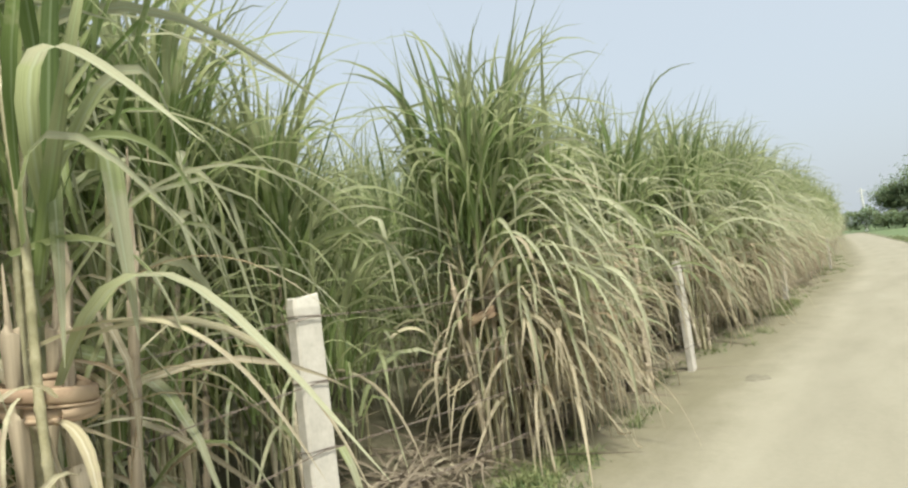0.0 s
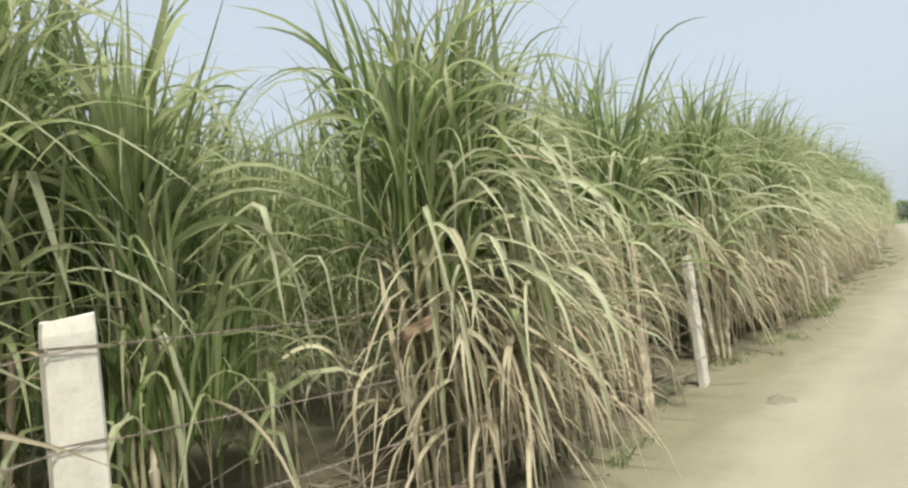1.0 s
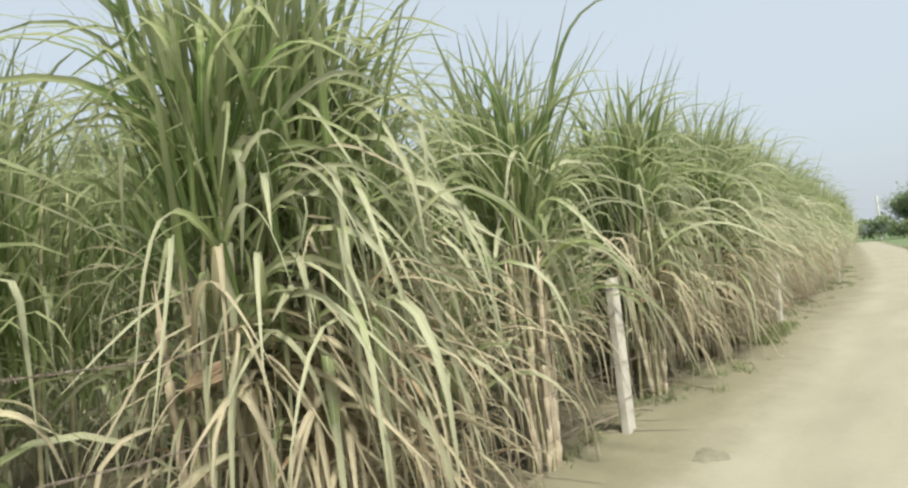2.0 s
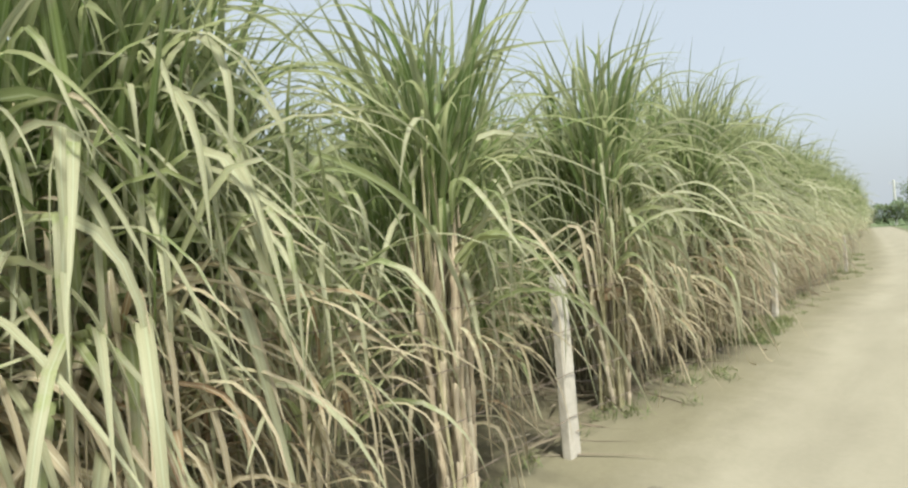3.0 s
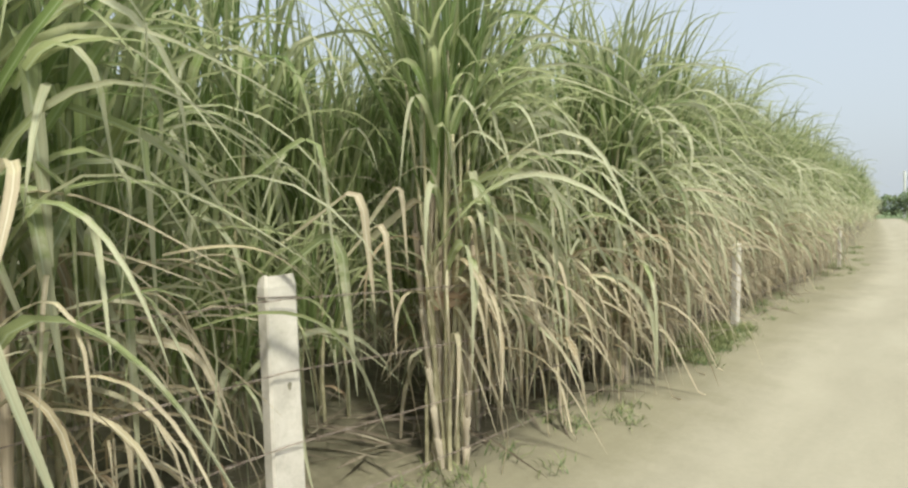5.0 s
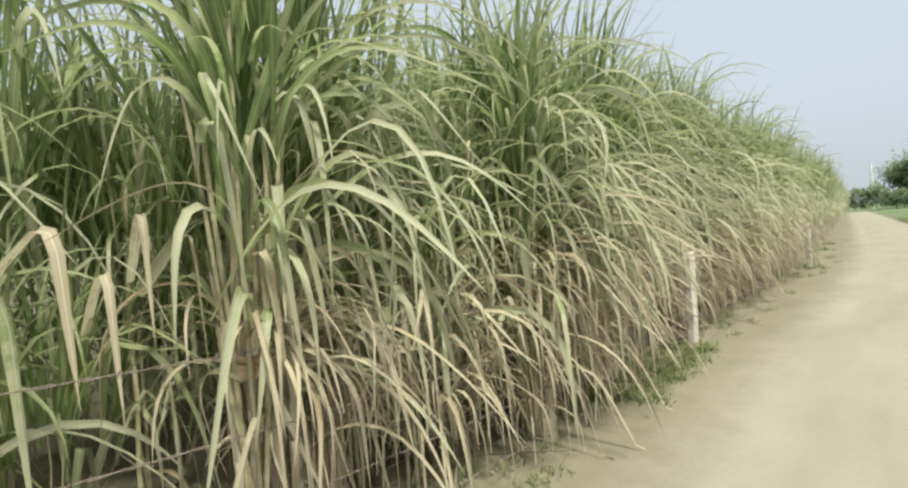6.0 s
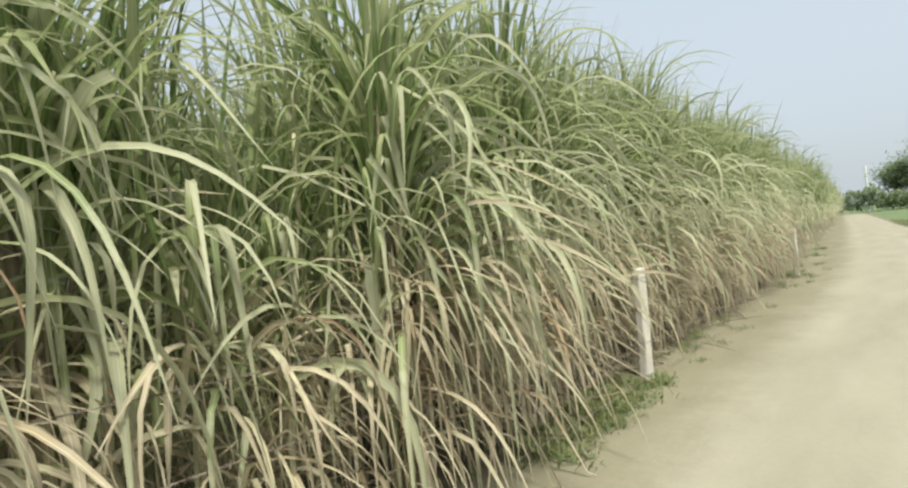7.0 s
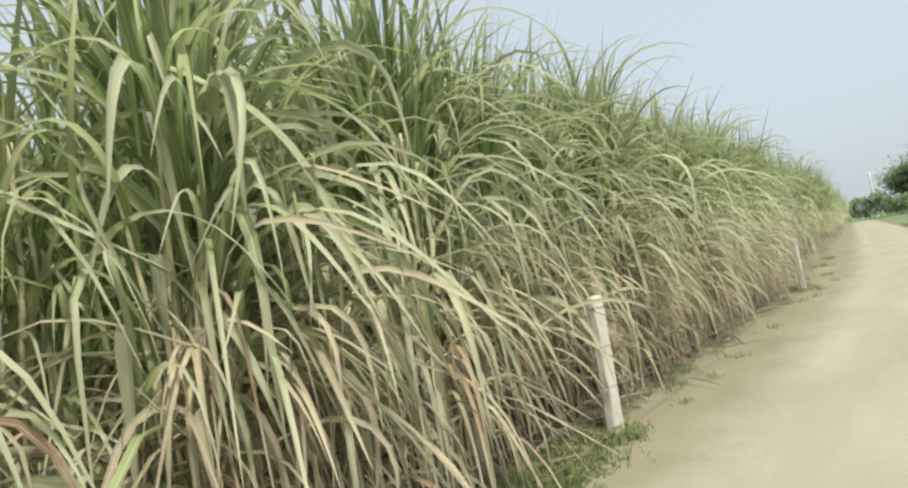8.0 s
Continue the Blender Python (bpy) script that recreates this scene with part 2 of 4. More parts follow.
def child(name, me, parent, m=None, label=""):
    """A part of a thing, at a pose in the thing's own space."""
    ob = new(name, me)
    ob.parent = parent
    if m is not None:
        ob.matrix_basis = m
    return tagged(ob, label)


# ground: one sheet to the horizon, finer near the lane
def grid_lines(inner, outer):
    far = [v for v in (45, 70, 110, 170, 260, 400, 700, 1200, 2000) if v > outer]
    return np.array([-v for v in far[::-1]] + list(inner) + far)


gx = grid_lines(np.arange(-30, 30.1, 0.75), 30)
gy = np.concatenate([grid_lines(np.arange(-30, 40.1, 0.75), 40)])
GX, GY = np.meshgrid(gx, gy, indexing="ij")
GZ = land(GY) + np.where((np.abs(GX) < 31) & (GY > -31) & (GY < 41), np.random.default_rng(3).normal(0, 0.012, GX.shape), 0)
across_lane = GX - bend_x(GY)
GZ = np.where((across_lane > -2.6) & (across_lane < 2.3), land(GY) - 0.03, GZ)
n0, n1 = GX.shape
ids = np.arange(n0 * n1).reshape(n0, n1)
quads = np.stack([ids[:-1, :-1], ids[1:, :-1], ids[1:, 1:], ids[:-1, 1:]], -1).reshape(-1, 4)
ground = new("ground", mesh_of("ground", np.stack([GX, GY, GZ], -1).reshape(-1, 3), quads, [ground_material()]))
tagged(ground, "brown field soil turning into green crop farther off", "ground", kind="structure")

# lane: dust with shallow wheel ruts
ry = np.concatenate([np.arange(-8, 30, 0.25), np.arange(30, 120, 1.0)])
rx = np.linspace(-2.15, 1.3, 36)
RX, RY = np.meshgrid(rx, ry, indexing="ij")
r3 = np.random.default_rng(5)
ragged = np.interp(ry, np.arange(-8, 122, 1.7), r3.normal(0, 0.09, len(np.arange(-8, 122, 1.7))))
RXW = RX + bend_x(RY) + ragged[None, :] * (smooth(1.2, 2.15, -RX) + smooth(0.6, 1.3, RX))
rut = 0.022 * (np.exp(-((RX + 0.75) / 0.22) ** 2) + np.exp(-((RX - 0.6) / 0.22) ** 2))
lump = np.array([[noise.noise((x * 1.3, y * 0.9, 0.0)) * 0.012 + noise.noise((x * 5, y * 4, 3.0)) * 0.004 for y in ry] for x in rx])
RZ = land(RY) + 0.012 - rut + lump - 0.035 * smooth(1.0, 1.3, RX)
k0, k1 = RX.shape
ids = np.arange(k0 * k1).reshape(k0, k1)
quads = np.stack([ids[:-1, :-1], ids[1:, :-1], ids[1:, 1:], ids[:-1, 1:]], -1).reshape(-1, 4)
road = new("road", mesh_of("road", np.stack([RXW, RY, RZ], -1).reshape(-1, 3), quads, [road_material()],
                           uv=np.stack([RX + 2.15, RY], -1).reshape(-1, 2)))
tagged(road, "pale dusty dirt lane with faint wheel ruts", "dirt road", kind="structure")


# ================= leaves =================
def blades(r, base, az, rise, length, width, bend, where, sharp, segs=9, fold=0.22, twist=0.5, sway=0.25, stem=0.45):
    """Arrays of arching ribbons with a folded midrib: vertices, faces and uv. All arguments but segs are arrays or numbers for n leaves."""
    base = np.asarray(base, float)
    n = len(base)
    s = np.linspace(0, 1, segs + 1)[None, :]
    full = lambda v: np.broadcast_to(np.asarray(v, float), (n,))[:, None]
    g = 1 / (1 + np.exp(-(s - full(where)) / full(sharp)))
    g0, g1 = 1 / (1 + np.exp(full(where) / full(sharp))), 1 / (1 + np.exp(-(1 - full(where)) / full(sharp)))
    ang = np.maximum(full(rise) - full(bend) * (g - g0) / (g1 - g0), radians(-88))
    a = full(az) + r.normal(0, 1, (n, 1)) * sway * s ** 1.5
    step = full(length) / segs
    t = np.stack([np.cos(ang) * np.cos(a), np.cos(ang) * np.sin(a), np.sin(ang)], -1)
    pos = base[:, None, :] + np.concatenate([np.zeros((n, 1, 3)), np.cumsum((t[:, 1:] + t[:, :-1]) / 2 * step[..., None], 1)], 1)
    w = full(width) * np.minimum(1, stem + (1 - stem) * s / 0.25) * np.maximum(1 - s ** 1.6, 0.012) ** 0.85 * (1 + r.normal(0, 0.06, (n, segs + 1)))
    side = np.stack([-np.sin(a), np.cos(a), np.zeros_like(a)], -1)
    normal = np.cross(t, side)
    roll = r.normal(0, 0.35, (n, 1)) + r.normal(0, 1, (n, 1)) * twist * s
    sd = side * np.cos(roll)[..., None] + normal * np.sin(roll)[..., None]
    nm = np.cross(t, sd)
    half = (w / 2)[..., None]
    lift = nm * half * fold
    v = np.stack([pos - sd * half + lift, pos - lift, pos + sd * half + lift], 2)     # n, segs+1, 3, xyz
    uv = np.stack(np.broadcast_arrays(np.array([0.0, 0.5, 1.0])[None, None, :], s[..., None] * np.ones((n, 1, 1))), -1)
    ids = np.arange(n * (segs + 1) * 3).reshape(n, segs + 1, 3)
    f = np.stack([ids[:, :-1, :-1], ids[:, :-1, 1:], ids[:, 1:, 1:], ids[:, 1:, :-1]], -1)
    return v.reshape(-1, 3), f.reshape(-1, 4), uv.reshape(-1, 2)


LEAF_MATS = [GREEN, MIDDLE, DRY]


def habit(r, kind, n):
    """How leaves of a kind grow: rise, length, width, bend, place and sharpness of the arch."""
    u = r.uniform
    if kind == 0:       # green tops: upright sword leaves and arching ones
        rise = radians(1) * u(68, 90, n)
        bend = radians(1) * np.where(u(0, 1, n) < 0.5, u(5, 40, n), u(80, 165, n))
        return dict(rise=rise, length=u(0.75, 1.3, n), width=0.023 + 0.031 * u(0, 1, n) ** 1.5, bend=bend, where=u(0.4, 0.8, n), sharp=u(0.08, 0.22, n))
    if kind == 1:       # older blades that arch over and hang
        snapped = u(0, 1, n) < 0.4     # folded over at once, hanging as a strip
        return dict(rise=radians(1) * np.where(snapped, u(68, 86, n), u(40, 80, n)), length=u(0.85, 1.4, n),
                    width=np.where(snapped, u(0.032, 0.064, n), 0.024 + 0.036 * u(0, 1, n) ** 1.6),
                    bend=radians(1) * np.where(snapped, u(150, 172, n), u(95, 165, n)),
                    where=np.where(snapped, u(0.18, 0.4, n), u(0.3, 0.6, n)), sharp=np.where(snapped, u(0.012, 0.03, n), u(0.07, 0.2, n)))
    if kind == 3:       # dead leaves that spring from the knot and arch down
        return dict(rise=radians(1) * u(10, 62, n), length=u(0.55, 1.05, n), width=0.013 + 0.028 * u(0, 1, n) ** 1.6, bend=radians(1) * u(90, 148, n),
                    where=u(0.25, 0.5, n), sharp=u(0.08, 0.2, n))
    if kind == 4:       # long blades that reach out over the fence and hang
        return dict(rise=radians(1) * u(28, 68, n), length=u(0.95, 1.4, n), width=0.026 + 0.030 * u(0, 1, n) ** 1.5, bend=radians(1) * u(88, 132, n),
                    where=u(0.28, 0.5, n), sharp=u(0.06, 0.16, n))
    return dict(rise=radians(1) * u(-5, 68, n), length=u(0.45, 1.05, n), width=0.013 + 0.029 * u(0, 1, n) ** 1.6, bend=radians(1) * u(70, 145, n),
                where=u(0.15, 0.6, n), sharp=u(0.05, 0.2, n))


def foliage(r, counts, spread, height, segs=8, wide=1.0):
    """Vertices, faces, uv and material index of a stool's leaves, about its own base."""
    parts, start = [], 0
    for kind, n in enumerate(counts):
        if not n:
            continue
        rad = spread * np.sqrt(r.uniform(0, 1, n)) * (1.0, 0.9, 0.8)[kind]
        th = r.uniform(0, 2 * pi, n) if kind == 0 else np.where(r.uniform(0, 1, n) < 0.45, r.uniform(0, 2 * pi, n), r.normal(0, 0.8, n))
        low, high = ((0.50, 0.80), (0.26, 0.68), (0.12, 0.50))[kind]
        z = r.uniform(low, high, n) * height
        base = np.stack([rad * np.cos(th), rad * np.sin(th), z], -1)
        h = habit(r, kind, n)
        h["width"] = h["width"] * wide
        az = th + r.normal(0, 0.75, n)
        v, f, uv = blades(r, base, az, segs=segs, twist=0.9 if kind == 2 else 0.5, **h)
        v[:, 2] = np.maximum(v[:, 2], 0.02 + 0.03 * r.uniform(0, 1, len(v)))
        parts.append((v, f + start, uv, np.full(len(f), kind)))
        start += len(v)
    return [np.concatenate(p) for p in zip(*parts)]


# single leaves, shared between the stools
LEAF_MESHES = []
lr = np.random.default_rng(21)
for kind, mat in ((0, GREEN), (1, MIDDLE), (2, DRY), (3, DRY), (4, MIDDLE), (4, DRY)):
    row = []
    for i in range(18):
        h = {k: v for k, v in habit(lr, kind, 1).items()}
        v, f, uv = blades(lr, np.zeros((1, 3)), np.zeros(1), segs=11, twist=0.9 if kind in (2, 3) else 0.5, **h)
        row.append(mesh_of("leaf", v, f, [mat], uv=uv))
    LEAF_MESHES.append(row)


def stalk_mesh(r, height, radius):
    """A jointed cane with swollen nodes, slightly crooked."""
    zs, rs = [], []
    z = 0.0
    while z < height:
        gap = r.uniform(0.09, 0.15)
        k = 1 - 0.35 * z / height
        zs += [z, z + 0.012, z + 0.024, z + gap * 0.6]
        rs += [radius * 1.0 * k, radius * 1.22 * k, radius * 0.98 * k, radius * 0.94 * k]
        z += gap
    zs.append(height), rs.append(radius * 0.5)
    zs, rs = np.array(zs), np.array(rs)
    cx = np.interp(zs, np.linspace(0, height, 6), np.cumsum(r.normal(0, 0.014, 6)))
    cy = np.interp(zs, np.linspace(0, height, 6), np.cumsum(r.normal(0, 0.014, 6)))
    th = np.linspace(0, 2 * pi, 9)[:-1]
    v = np.stack([cx[:, None] + rs[:, None] * np.cos(th), cy[:, None] + rs[:, None] * np.sin(th), np.repeat(zs[:, None], 8, 1)], -1)
    m, k = v.shape[:2]
    ids = np.arange(m * k).reshape(m, k)
    nx = np.roll(ids, -1, 1)
    f = np.stack([ids[:-1], nx[:-1], nx[1:], ids[1:]], -1).reshape(-1, 4).tolist() + [ids[-1].tolist(), ids[0][::-1].tolist()]
    return mesh_of("cane_stalk", v.reshape(-1, 3), f, [STALK])


sr = np.random.default_rng(31)
STALKS = [stalk_mesh(sr, sr.uniform(1.7, 2.25), sr.uniform(0.011, 0.016)) for _ in range(8)]


def sheathed_mesh(r, height, radius):
    """A cane still wrapped in its dry sheaths: overlapping sleeves that flare and fray at their rims."""
    zs, rs = [], []
    z = 0.0
    while z < height:
        gap = r.uniform(0.14, 0.24)
        zs += [z, z + gap * 0.5, z + gap * 0.97, z + gap]
        rs += [radius * 0.88, radius * 1.0, radius * r.uniform(1.12, 1.4), radius * 0.9]
        z += gap
    zs += [height + 0.12, height + 0.34]
    rs += [radius * 0.6, radius * 0.12]
    zs, rs = np.array(zs), np.array(rs)
    cx = np.interp(zs, np.linspace(0, height, 5), np.cumsum(r.normal(0, 0.014, 5)))
    cy = np.interp(zs, np.linspace(0, height, 5), np.cumsum(r.normal(0, 0.014, 5)))
    th = np.linspace(0, 2 * pi, 10)[:-1]
    wob = 1 + r.normal(0, 0.1, (len(zs), 9))
    v = np.stack([cx[:, None] + rs[:, None] * wob * np.cos(th), cy[:, None] + rs[:, None] * wob * np.sin(th),
                  zs[:, None] + r.normal(0, 0.008, (len(zs), 9))], -1)
    m, k = v.shape[:2]
    ids = np.arange(m * k).reshape(m, k)
    nx = np.roll(ids, -1, 1)
    f = np.stack([ids[:-1], nx[:-1], nx[1:], ids[1:]], -1).reshape(-1, 4).tolist() + [ids[-1].tolist()]
    uv = np.stack(np.broadcast_arrays(np.linspace(0, 0.4, 9)[None, :], (zs / 3)[:, None]), -1).reshape(-1, 2)
    return mesh_of("sheathed_stalk", v.reshape(-1, 3), f, [SHEATH], uv=uv)


SHEATHED = [sheathed_mesh(sr, sr.uniform(1.15, 1.75), sr.uniform(0.013, 0.020)) for _ in range(7)]


def tie_mesh(r, radius):
    """A band of dry leaves wound six times round a bundle, uneven in width and height."""
    m = 132
    th = np.linspace(0, 12 * pi, m)
    wave = lambda n, size: np.interp(th, np.linspace(0, 12 * pi, n), r.normal(0, size, n))
    rad = radius * (1 + wave(20, 0.07))
    z, w = wave(14, 0.035) + 0.02 * np.sin(th + r.uniform(0, 6)), 0.014 + 0.008 * np.sin(th * 0.37) + wave(25, 0.003)
    d = 0.003
    v = np.stack([np.stack([(rad + dr) * np.cos(th), (rad + dr) * np.sin(th), z + k * w], -1) for dr, k in ((-d, -1), (d, -0.7), (d, 0.7), (-d, 1))], 1)
    ids = np.arange(m * 4).reshape(m, 4)
    ny = np.roll(ids, -1, 1)
    f = np.stack([ids[:-1], ids[1:], ny[1:], ny[:-1]], -1).reshape(-1, 4)
    return mesh_of("tie", v.reshape(-1, 3), f, [BINDING], uv=np.tile([[0.2, 0.3]], (m * 4, 1)))


# ================= sugarcane: the tied front stools =================
def front_stool(r, x, y, height, stalks, leaves, tied=True, reach=0, sheaths=9):
    """A stool of canes, bound at hip height, with a skirt of dead leaves and a fan of green ones."""
    z0 = float(land(y))
    ob = empty("sugarcane_clump", x + float(bend_x(y)), y, z0)
    knot = r.uniform(0.9, 1.05) + (0.15 if x > -1.8 else 0.0)
    for i in range(stalks):
        th, rad = r.uniform(0, 2 * pi), 0.13 * np.sqrt(r.uniform(0, 1))
        m = Matrix.Translation((rad * cos(th), rad * sin(th), -0.03)) @ Euler((r.normal(0, 0.045), r.normal(0, 0.045), r.uniform(0, 6))).to_matrix().to_4x4()
        child("cane_stalk", STALKS[r.integers(len(STALKS))], ob, m @ Matrix.Scale(height / 3.0, 4))
    for i in range(sheaths):
        th, rad = 2 * pi * i / sheaths + r.normal(0, 0.25), r.uniform(0.06, 0.115)
        m = Matrix.Translation((rad * cos(th), rad * sin(th), -0.03)) @ Euler((r.normal(0, 0.03), r.normal(0, 0.03), r.uniform(0, 6))).to_matrix().to_4x4()
        child("sheathed_stalk", SHEATHED[r.integers(len(SHEATHED))], ob, m, "cane wrapped in pale dry leaf sheaths")
    if tied:
        child("tie", tie_mesh(r, 0.116), ob, Matrix.Translation((0, 0, knot)), "twisted dry leaf binding")
    for kind, n in enumerate(leaves):
        for i in range(n):
            th = r.uniform(0, 2 * pi)
            shape = kind
            if kind == 2:
                knotted = r.uniform() < 0.7
                z = knot + r.normal(0, 0.08) if knotted else r.uniform(0.45, 1.45)
                shape = 3 if knotted and r.uniform() < 0.7 else 2
                rad = r.uniform(0.05, 0.15)
                th = th if r.uniform() < 0.3 else r.normal(0.3, 0.8)
            elif kind == 1:
                z, rad = r.uniform(0.95, 1.85), r.uniform(0.0, 0.2)
                th = th if r.uniform() < 0.25 else r.normal(0.35, 0.75)
            else:
                z, rad = r.uniform(1.4, 2.2), r.uniform(0.0, 0.24)
            if kind and sin(th) < -0.3 and r.uniform() < (0.85 if y < 8 else 0.4):
                th = -th        # most blades lean along the lane
            z *= height / 3.0
            s = r.uniform(0.8, 1.15)
            m = (Matrix.Translation((rad * cos(th), rad * sin(th), z))
                 @ Euler((r.normal(0, 0.15), r.normal(0, 0.12), th + r.normal(0, 0.35))).to_matrix().to_4x4() @ Matrix.Diagonal((s, s, s, 1)))
            child("leaf", LEAF_MESHES[shape][r.integers(18)], ob, m)
    for i in range(reach):      # blades hanging out over the fence
        th, z, s = r.normal(0.35, 0.5), r.uniform(0.9, 1.7), r.uniform(0.8, 1.1)
        m = (Matrix.Translation((0.1 * cos(th), r.normal(0, 0.18), z)) @ Euler((r.normal(0, 0.12), r.normal(0, 0.1), th)).to_matrix().to_4x4() @ Matrix.Diagonal((s, s, s, 1)))
        child("leaf", LEAF_MESHES[4 if r.uniform() < (z - 0.6) / 1.1 else 5][r.integers(18)], ob, m)
    return ob


FRONT = (   # y, x, height, stalks, leaves of the three kinds, blades over the fence
    (0.2, -2.05, 3.2, 10, (80, 40, 26), 0), (2.1, -1.72, 3.05, 5, (60, 10, 12), 0), (2.9, -2.75, 3.05, 6, (130, 10, 2), 0), (3.6, -2.85, 2.65, 8, (150, 8, 2), 0),
    (4.9, -2.3, 3.02, 11, (90, 50, 100), 14), (5.5, -2.42, 3.32, 10, (140, 40, 26), 20), (5.9, -2.55, 3.0, 8, (120, 30, 10), 10),
    (7.03, -2.08, 2.95, 10, (100, 26, 28), 2), (9.15, -2.15, 3.2, 10, (110, 50, 85), 8), (9.65, -2.45, 3.2, 8, (110, 40, 16), 10),
    (11.1, -2.05, 3.2, 12, (130, 70, 120), 24), (12.45, -2.2, 3.2, 11, (130, 50, 50), 5), (13.9, -2.75, 3.05, 8, (110, 30, 20), 0),
    (15.3, -2.4, 3.35, 10, (140, 60, 60), 10), (17.4, -2.4, 3.2, 10, (110, 50, 60), 8),
)
STOOLS = {}
for y, x, height, stalks, leaves, reach in FRONT:
    ob = front_stool(np.random.default_rng(41 + int(y * 100)), x, y, height, stalks, leaves, reach=reach, sheaths=3 if y in (2.9, 3.6) else 15 if y == 7.03 else 5 if x > -1.8 else 9, tied=y not in (2.9, 3.6, 7.03))
    tagged(ob, "tall sugarcane clump bound with dry leaves beside the fence", "sugarcane", group="bound sugarcane clumps")
    STOOLS[y] = ob

nr = np.random.default_rng(45)


def outer_leaf(stool, at, az, length, width, mat, rise, bend, where=0.45, sharp=0.14):
    """A single large blade on a stool: where it springs from, its heading, size and arch (degrees)."""
    ob = STOOLS[stool]
    base = np.array([[at[0] - ob.location.x, at[1] - ob.location.y, at[2] - ob.location.z]])
    v, f, uv = blades(nr, base, np.array([radians(az)]), radians(rise), length, width, radians(bend), where, sharp, segs=14, twist=0.25, sway=0.08, stem=0.7)
    child("leaf", mesh_of("leaf", v, f, [mat], uv=uv), ob)


def hanging_strip(stool, at, drop, width, mat, az=20):
    """A blade snapped over at the top, hanging straight down."""
    outer_leaf(stool, (at[0], at[1], at[2] - 0.1), az, drop + 0.12, width, mat, 80, 164, 0.13, 0.015)


def folded_blade(stool, at, drop, width, mat, az=0):
    """A blade that rises outwards from the canes behind, then folds and hangs."""
    a, out = radians(az), 0.52
    outer_leaf(stool, (at[0] - 0.45 * cos(a), at[1] - 0.45 * sin(a), at[2] - 0.25), az, out + drop, width, mat, 30, 114, out / (out + drop), 0.018)


hanging_strip(2.1, (-1.42, 2.16, 1.81), 0.46, 0.066, MIDDLE)
outer_leaf(2.1, (-1.55, 2.08, 1.76), 35, 0.85, 0.045, MIDDLE, 25, 105, 0.3)
outer_leaf(2.1, (-1.62, 2.05, 1.28), 40, 0.95, 0.042, DRY, 22, 85, 0.35)
outer_leaf(2.1, (-1.6, 2.02, 1.52), 45, 0.62, 0.050, MIDDLE, 18, 95, 0.4)
hanging_strip(4.9, (-2.15, 5.05, 1.89), 0.48, 0.060, MIDDLE)
hanging_strip(4.9, (-1.98, 5.04, 1.17), 0.62, 0.058, DRY)
outer_leaf(3.6, (-2.35, 4.02, 1.05), 55, 0.60, 0.036, DRY, 30, 110, 0.35)
outer_leaf(3.6, (-2.4, 4.05, 1.0), 60, 0.48, 0.030, DRY, 32, 105, 0.35)
outer_leaf(5.5, (-1.95, 6.0, 1.75), 70, 0.95, 0.048, MIDDLE, 25, 105, 0.3)
outer_leaf(5.5, (-1.98, 5.98, 1.70), 75, 0.75, 0.042, MIDDLE, 15, 95, 0.28)
outer_leaf(5.9, (-1.9, 5.85, 1.25), 60, 0.95, 0.048, DRY, 20, 90, 0.35)
outer_leaf(5.9, (-1.85, 6.02, 1.85), 60, 1.15, 0.055, MIDDLE, -20, 55, 0.4)
hanging_strip(7.03, (-1.97, 7.17, 1.99), 0.68, 0.070, MIDDLE)
outer_leaf(7.03, (-2.05, 7.05, 2.12), -95, 0.75, 0.045, MIDDLE, -48, 20)
outer_leaf(7.03, (-2.0, 7.25, 1.78), 62, 0.75, 0.040, MIDDLE, -15, 45)
outer_leaf(7.03, (-2.0, 7.2, 1.12), 65, 0.92, 0.042, DRY, 28, 105, 0.3)
outer_leaf(7.03, (-2.1, 7.0, 0.98), -100, 0.5, 0.036, DRY, 15, 75, 0.4)
outer_leaf(7.03, (-1.85, 7.6, 1.06), 78, 1.05, 0.042, MIDDLE, 12, 85, 0.4)
outer_leaf(7.03, (-1.95, 7.55, 1.30), 75, 0.72, 0.034, DRY, 10, 70, 0.5)
hanging_strip(9.15, (-1.93, 8.87, 1.90), 0.75, 0.060, MIDDLE)
hanging_strip(9.15, (-2.08, 9.12, 2.28), 0.62, 0.050, MIDDLE)
hanging_strip(9.15, (-1.87, 8.99, 1.45), 0.60, 0.062, DRY)
folded_blade(9.15, (-2.0, 8.42, 1.55), 0.55, 0.060, DRY, 15)
folded_blade(9.15, (-2.0, 8.29, 1.36), 0.70, 0.064, MIDDLE, 10)
folded_blade(9.15, (-2.02, 8.20, 1.78), 0.80, 0.058, MIDDLE, 20)
folded_blade(9.15, (-2.0, 8.55, 1.40), 0.50, 0.046, DRY, -10)
folded_blade(9.15, (-2.0, 8.83, 1.52), 0.58, 0.048, DRY, 0)
folded_blade(9.15, (-2.0, 8.68, 1.58), 0.45, 0.042, DRY, -15)
folded_blade(9.65, (-2.05, 9.55, 1.70), 0.70, 0.055, MIDDLE, 10)
folded_blade(9.65, (-2.0, 10.15, 1.60), 0.75, 0.058, MIDDLE, 15)
folded_blade(9.65, (-1.95, 10.4, 1.35), 0.60, 0.050, DRY, 20)
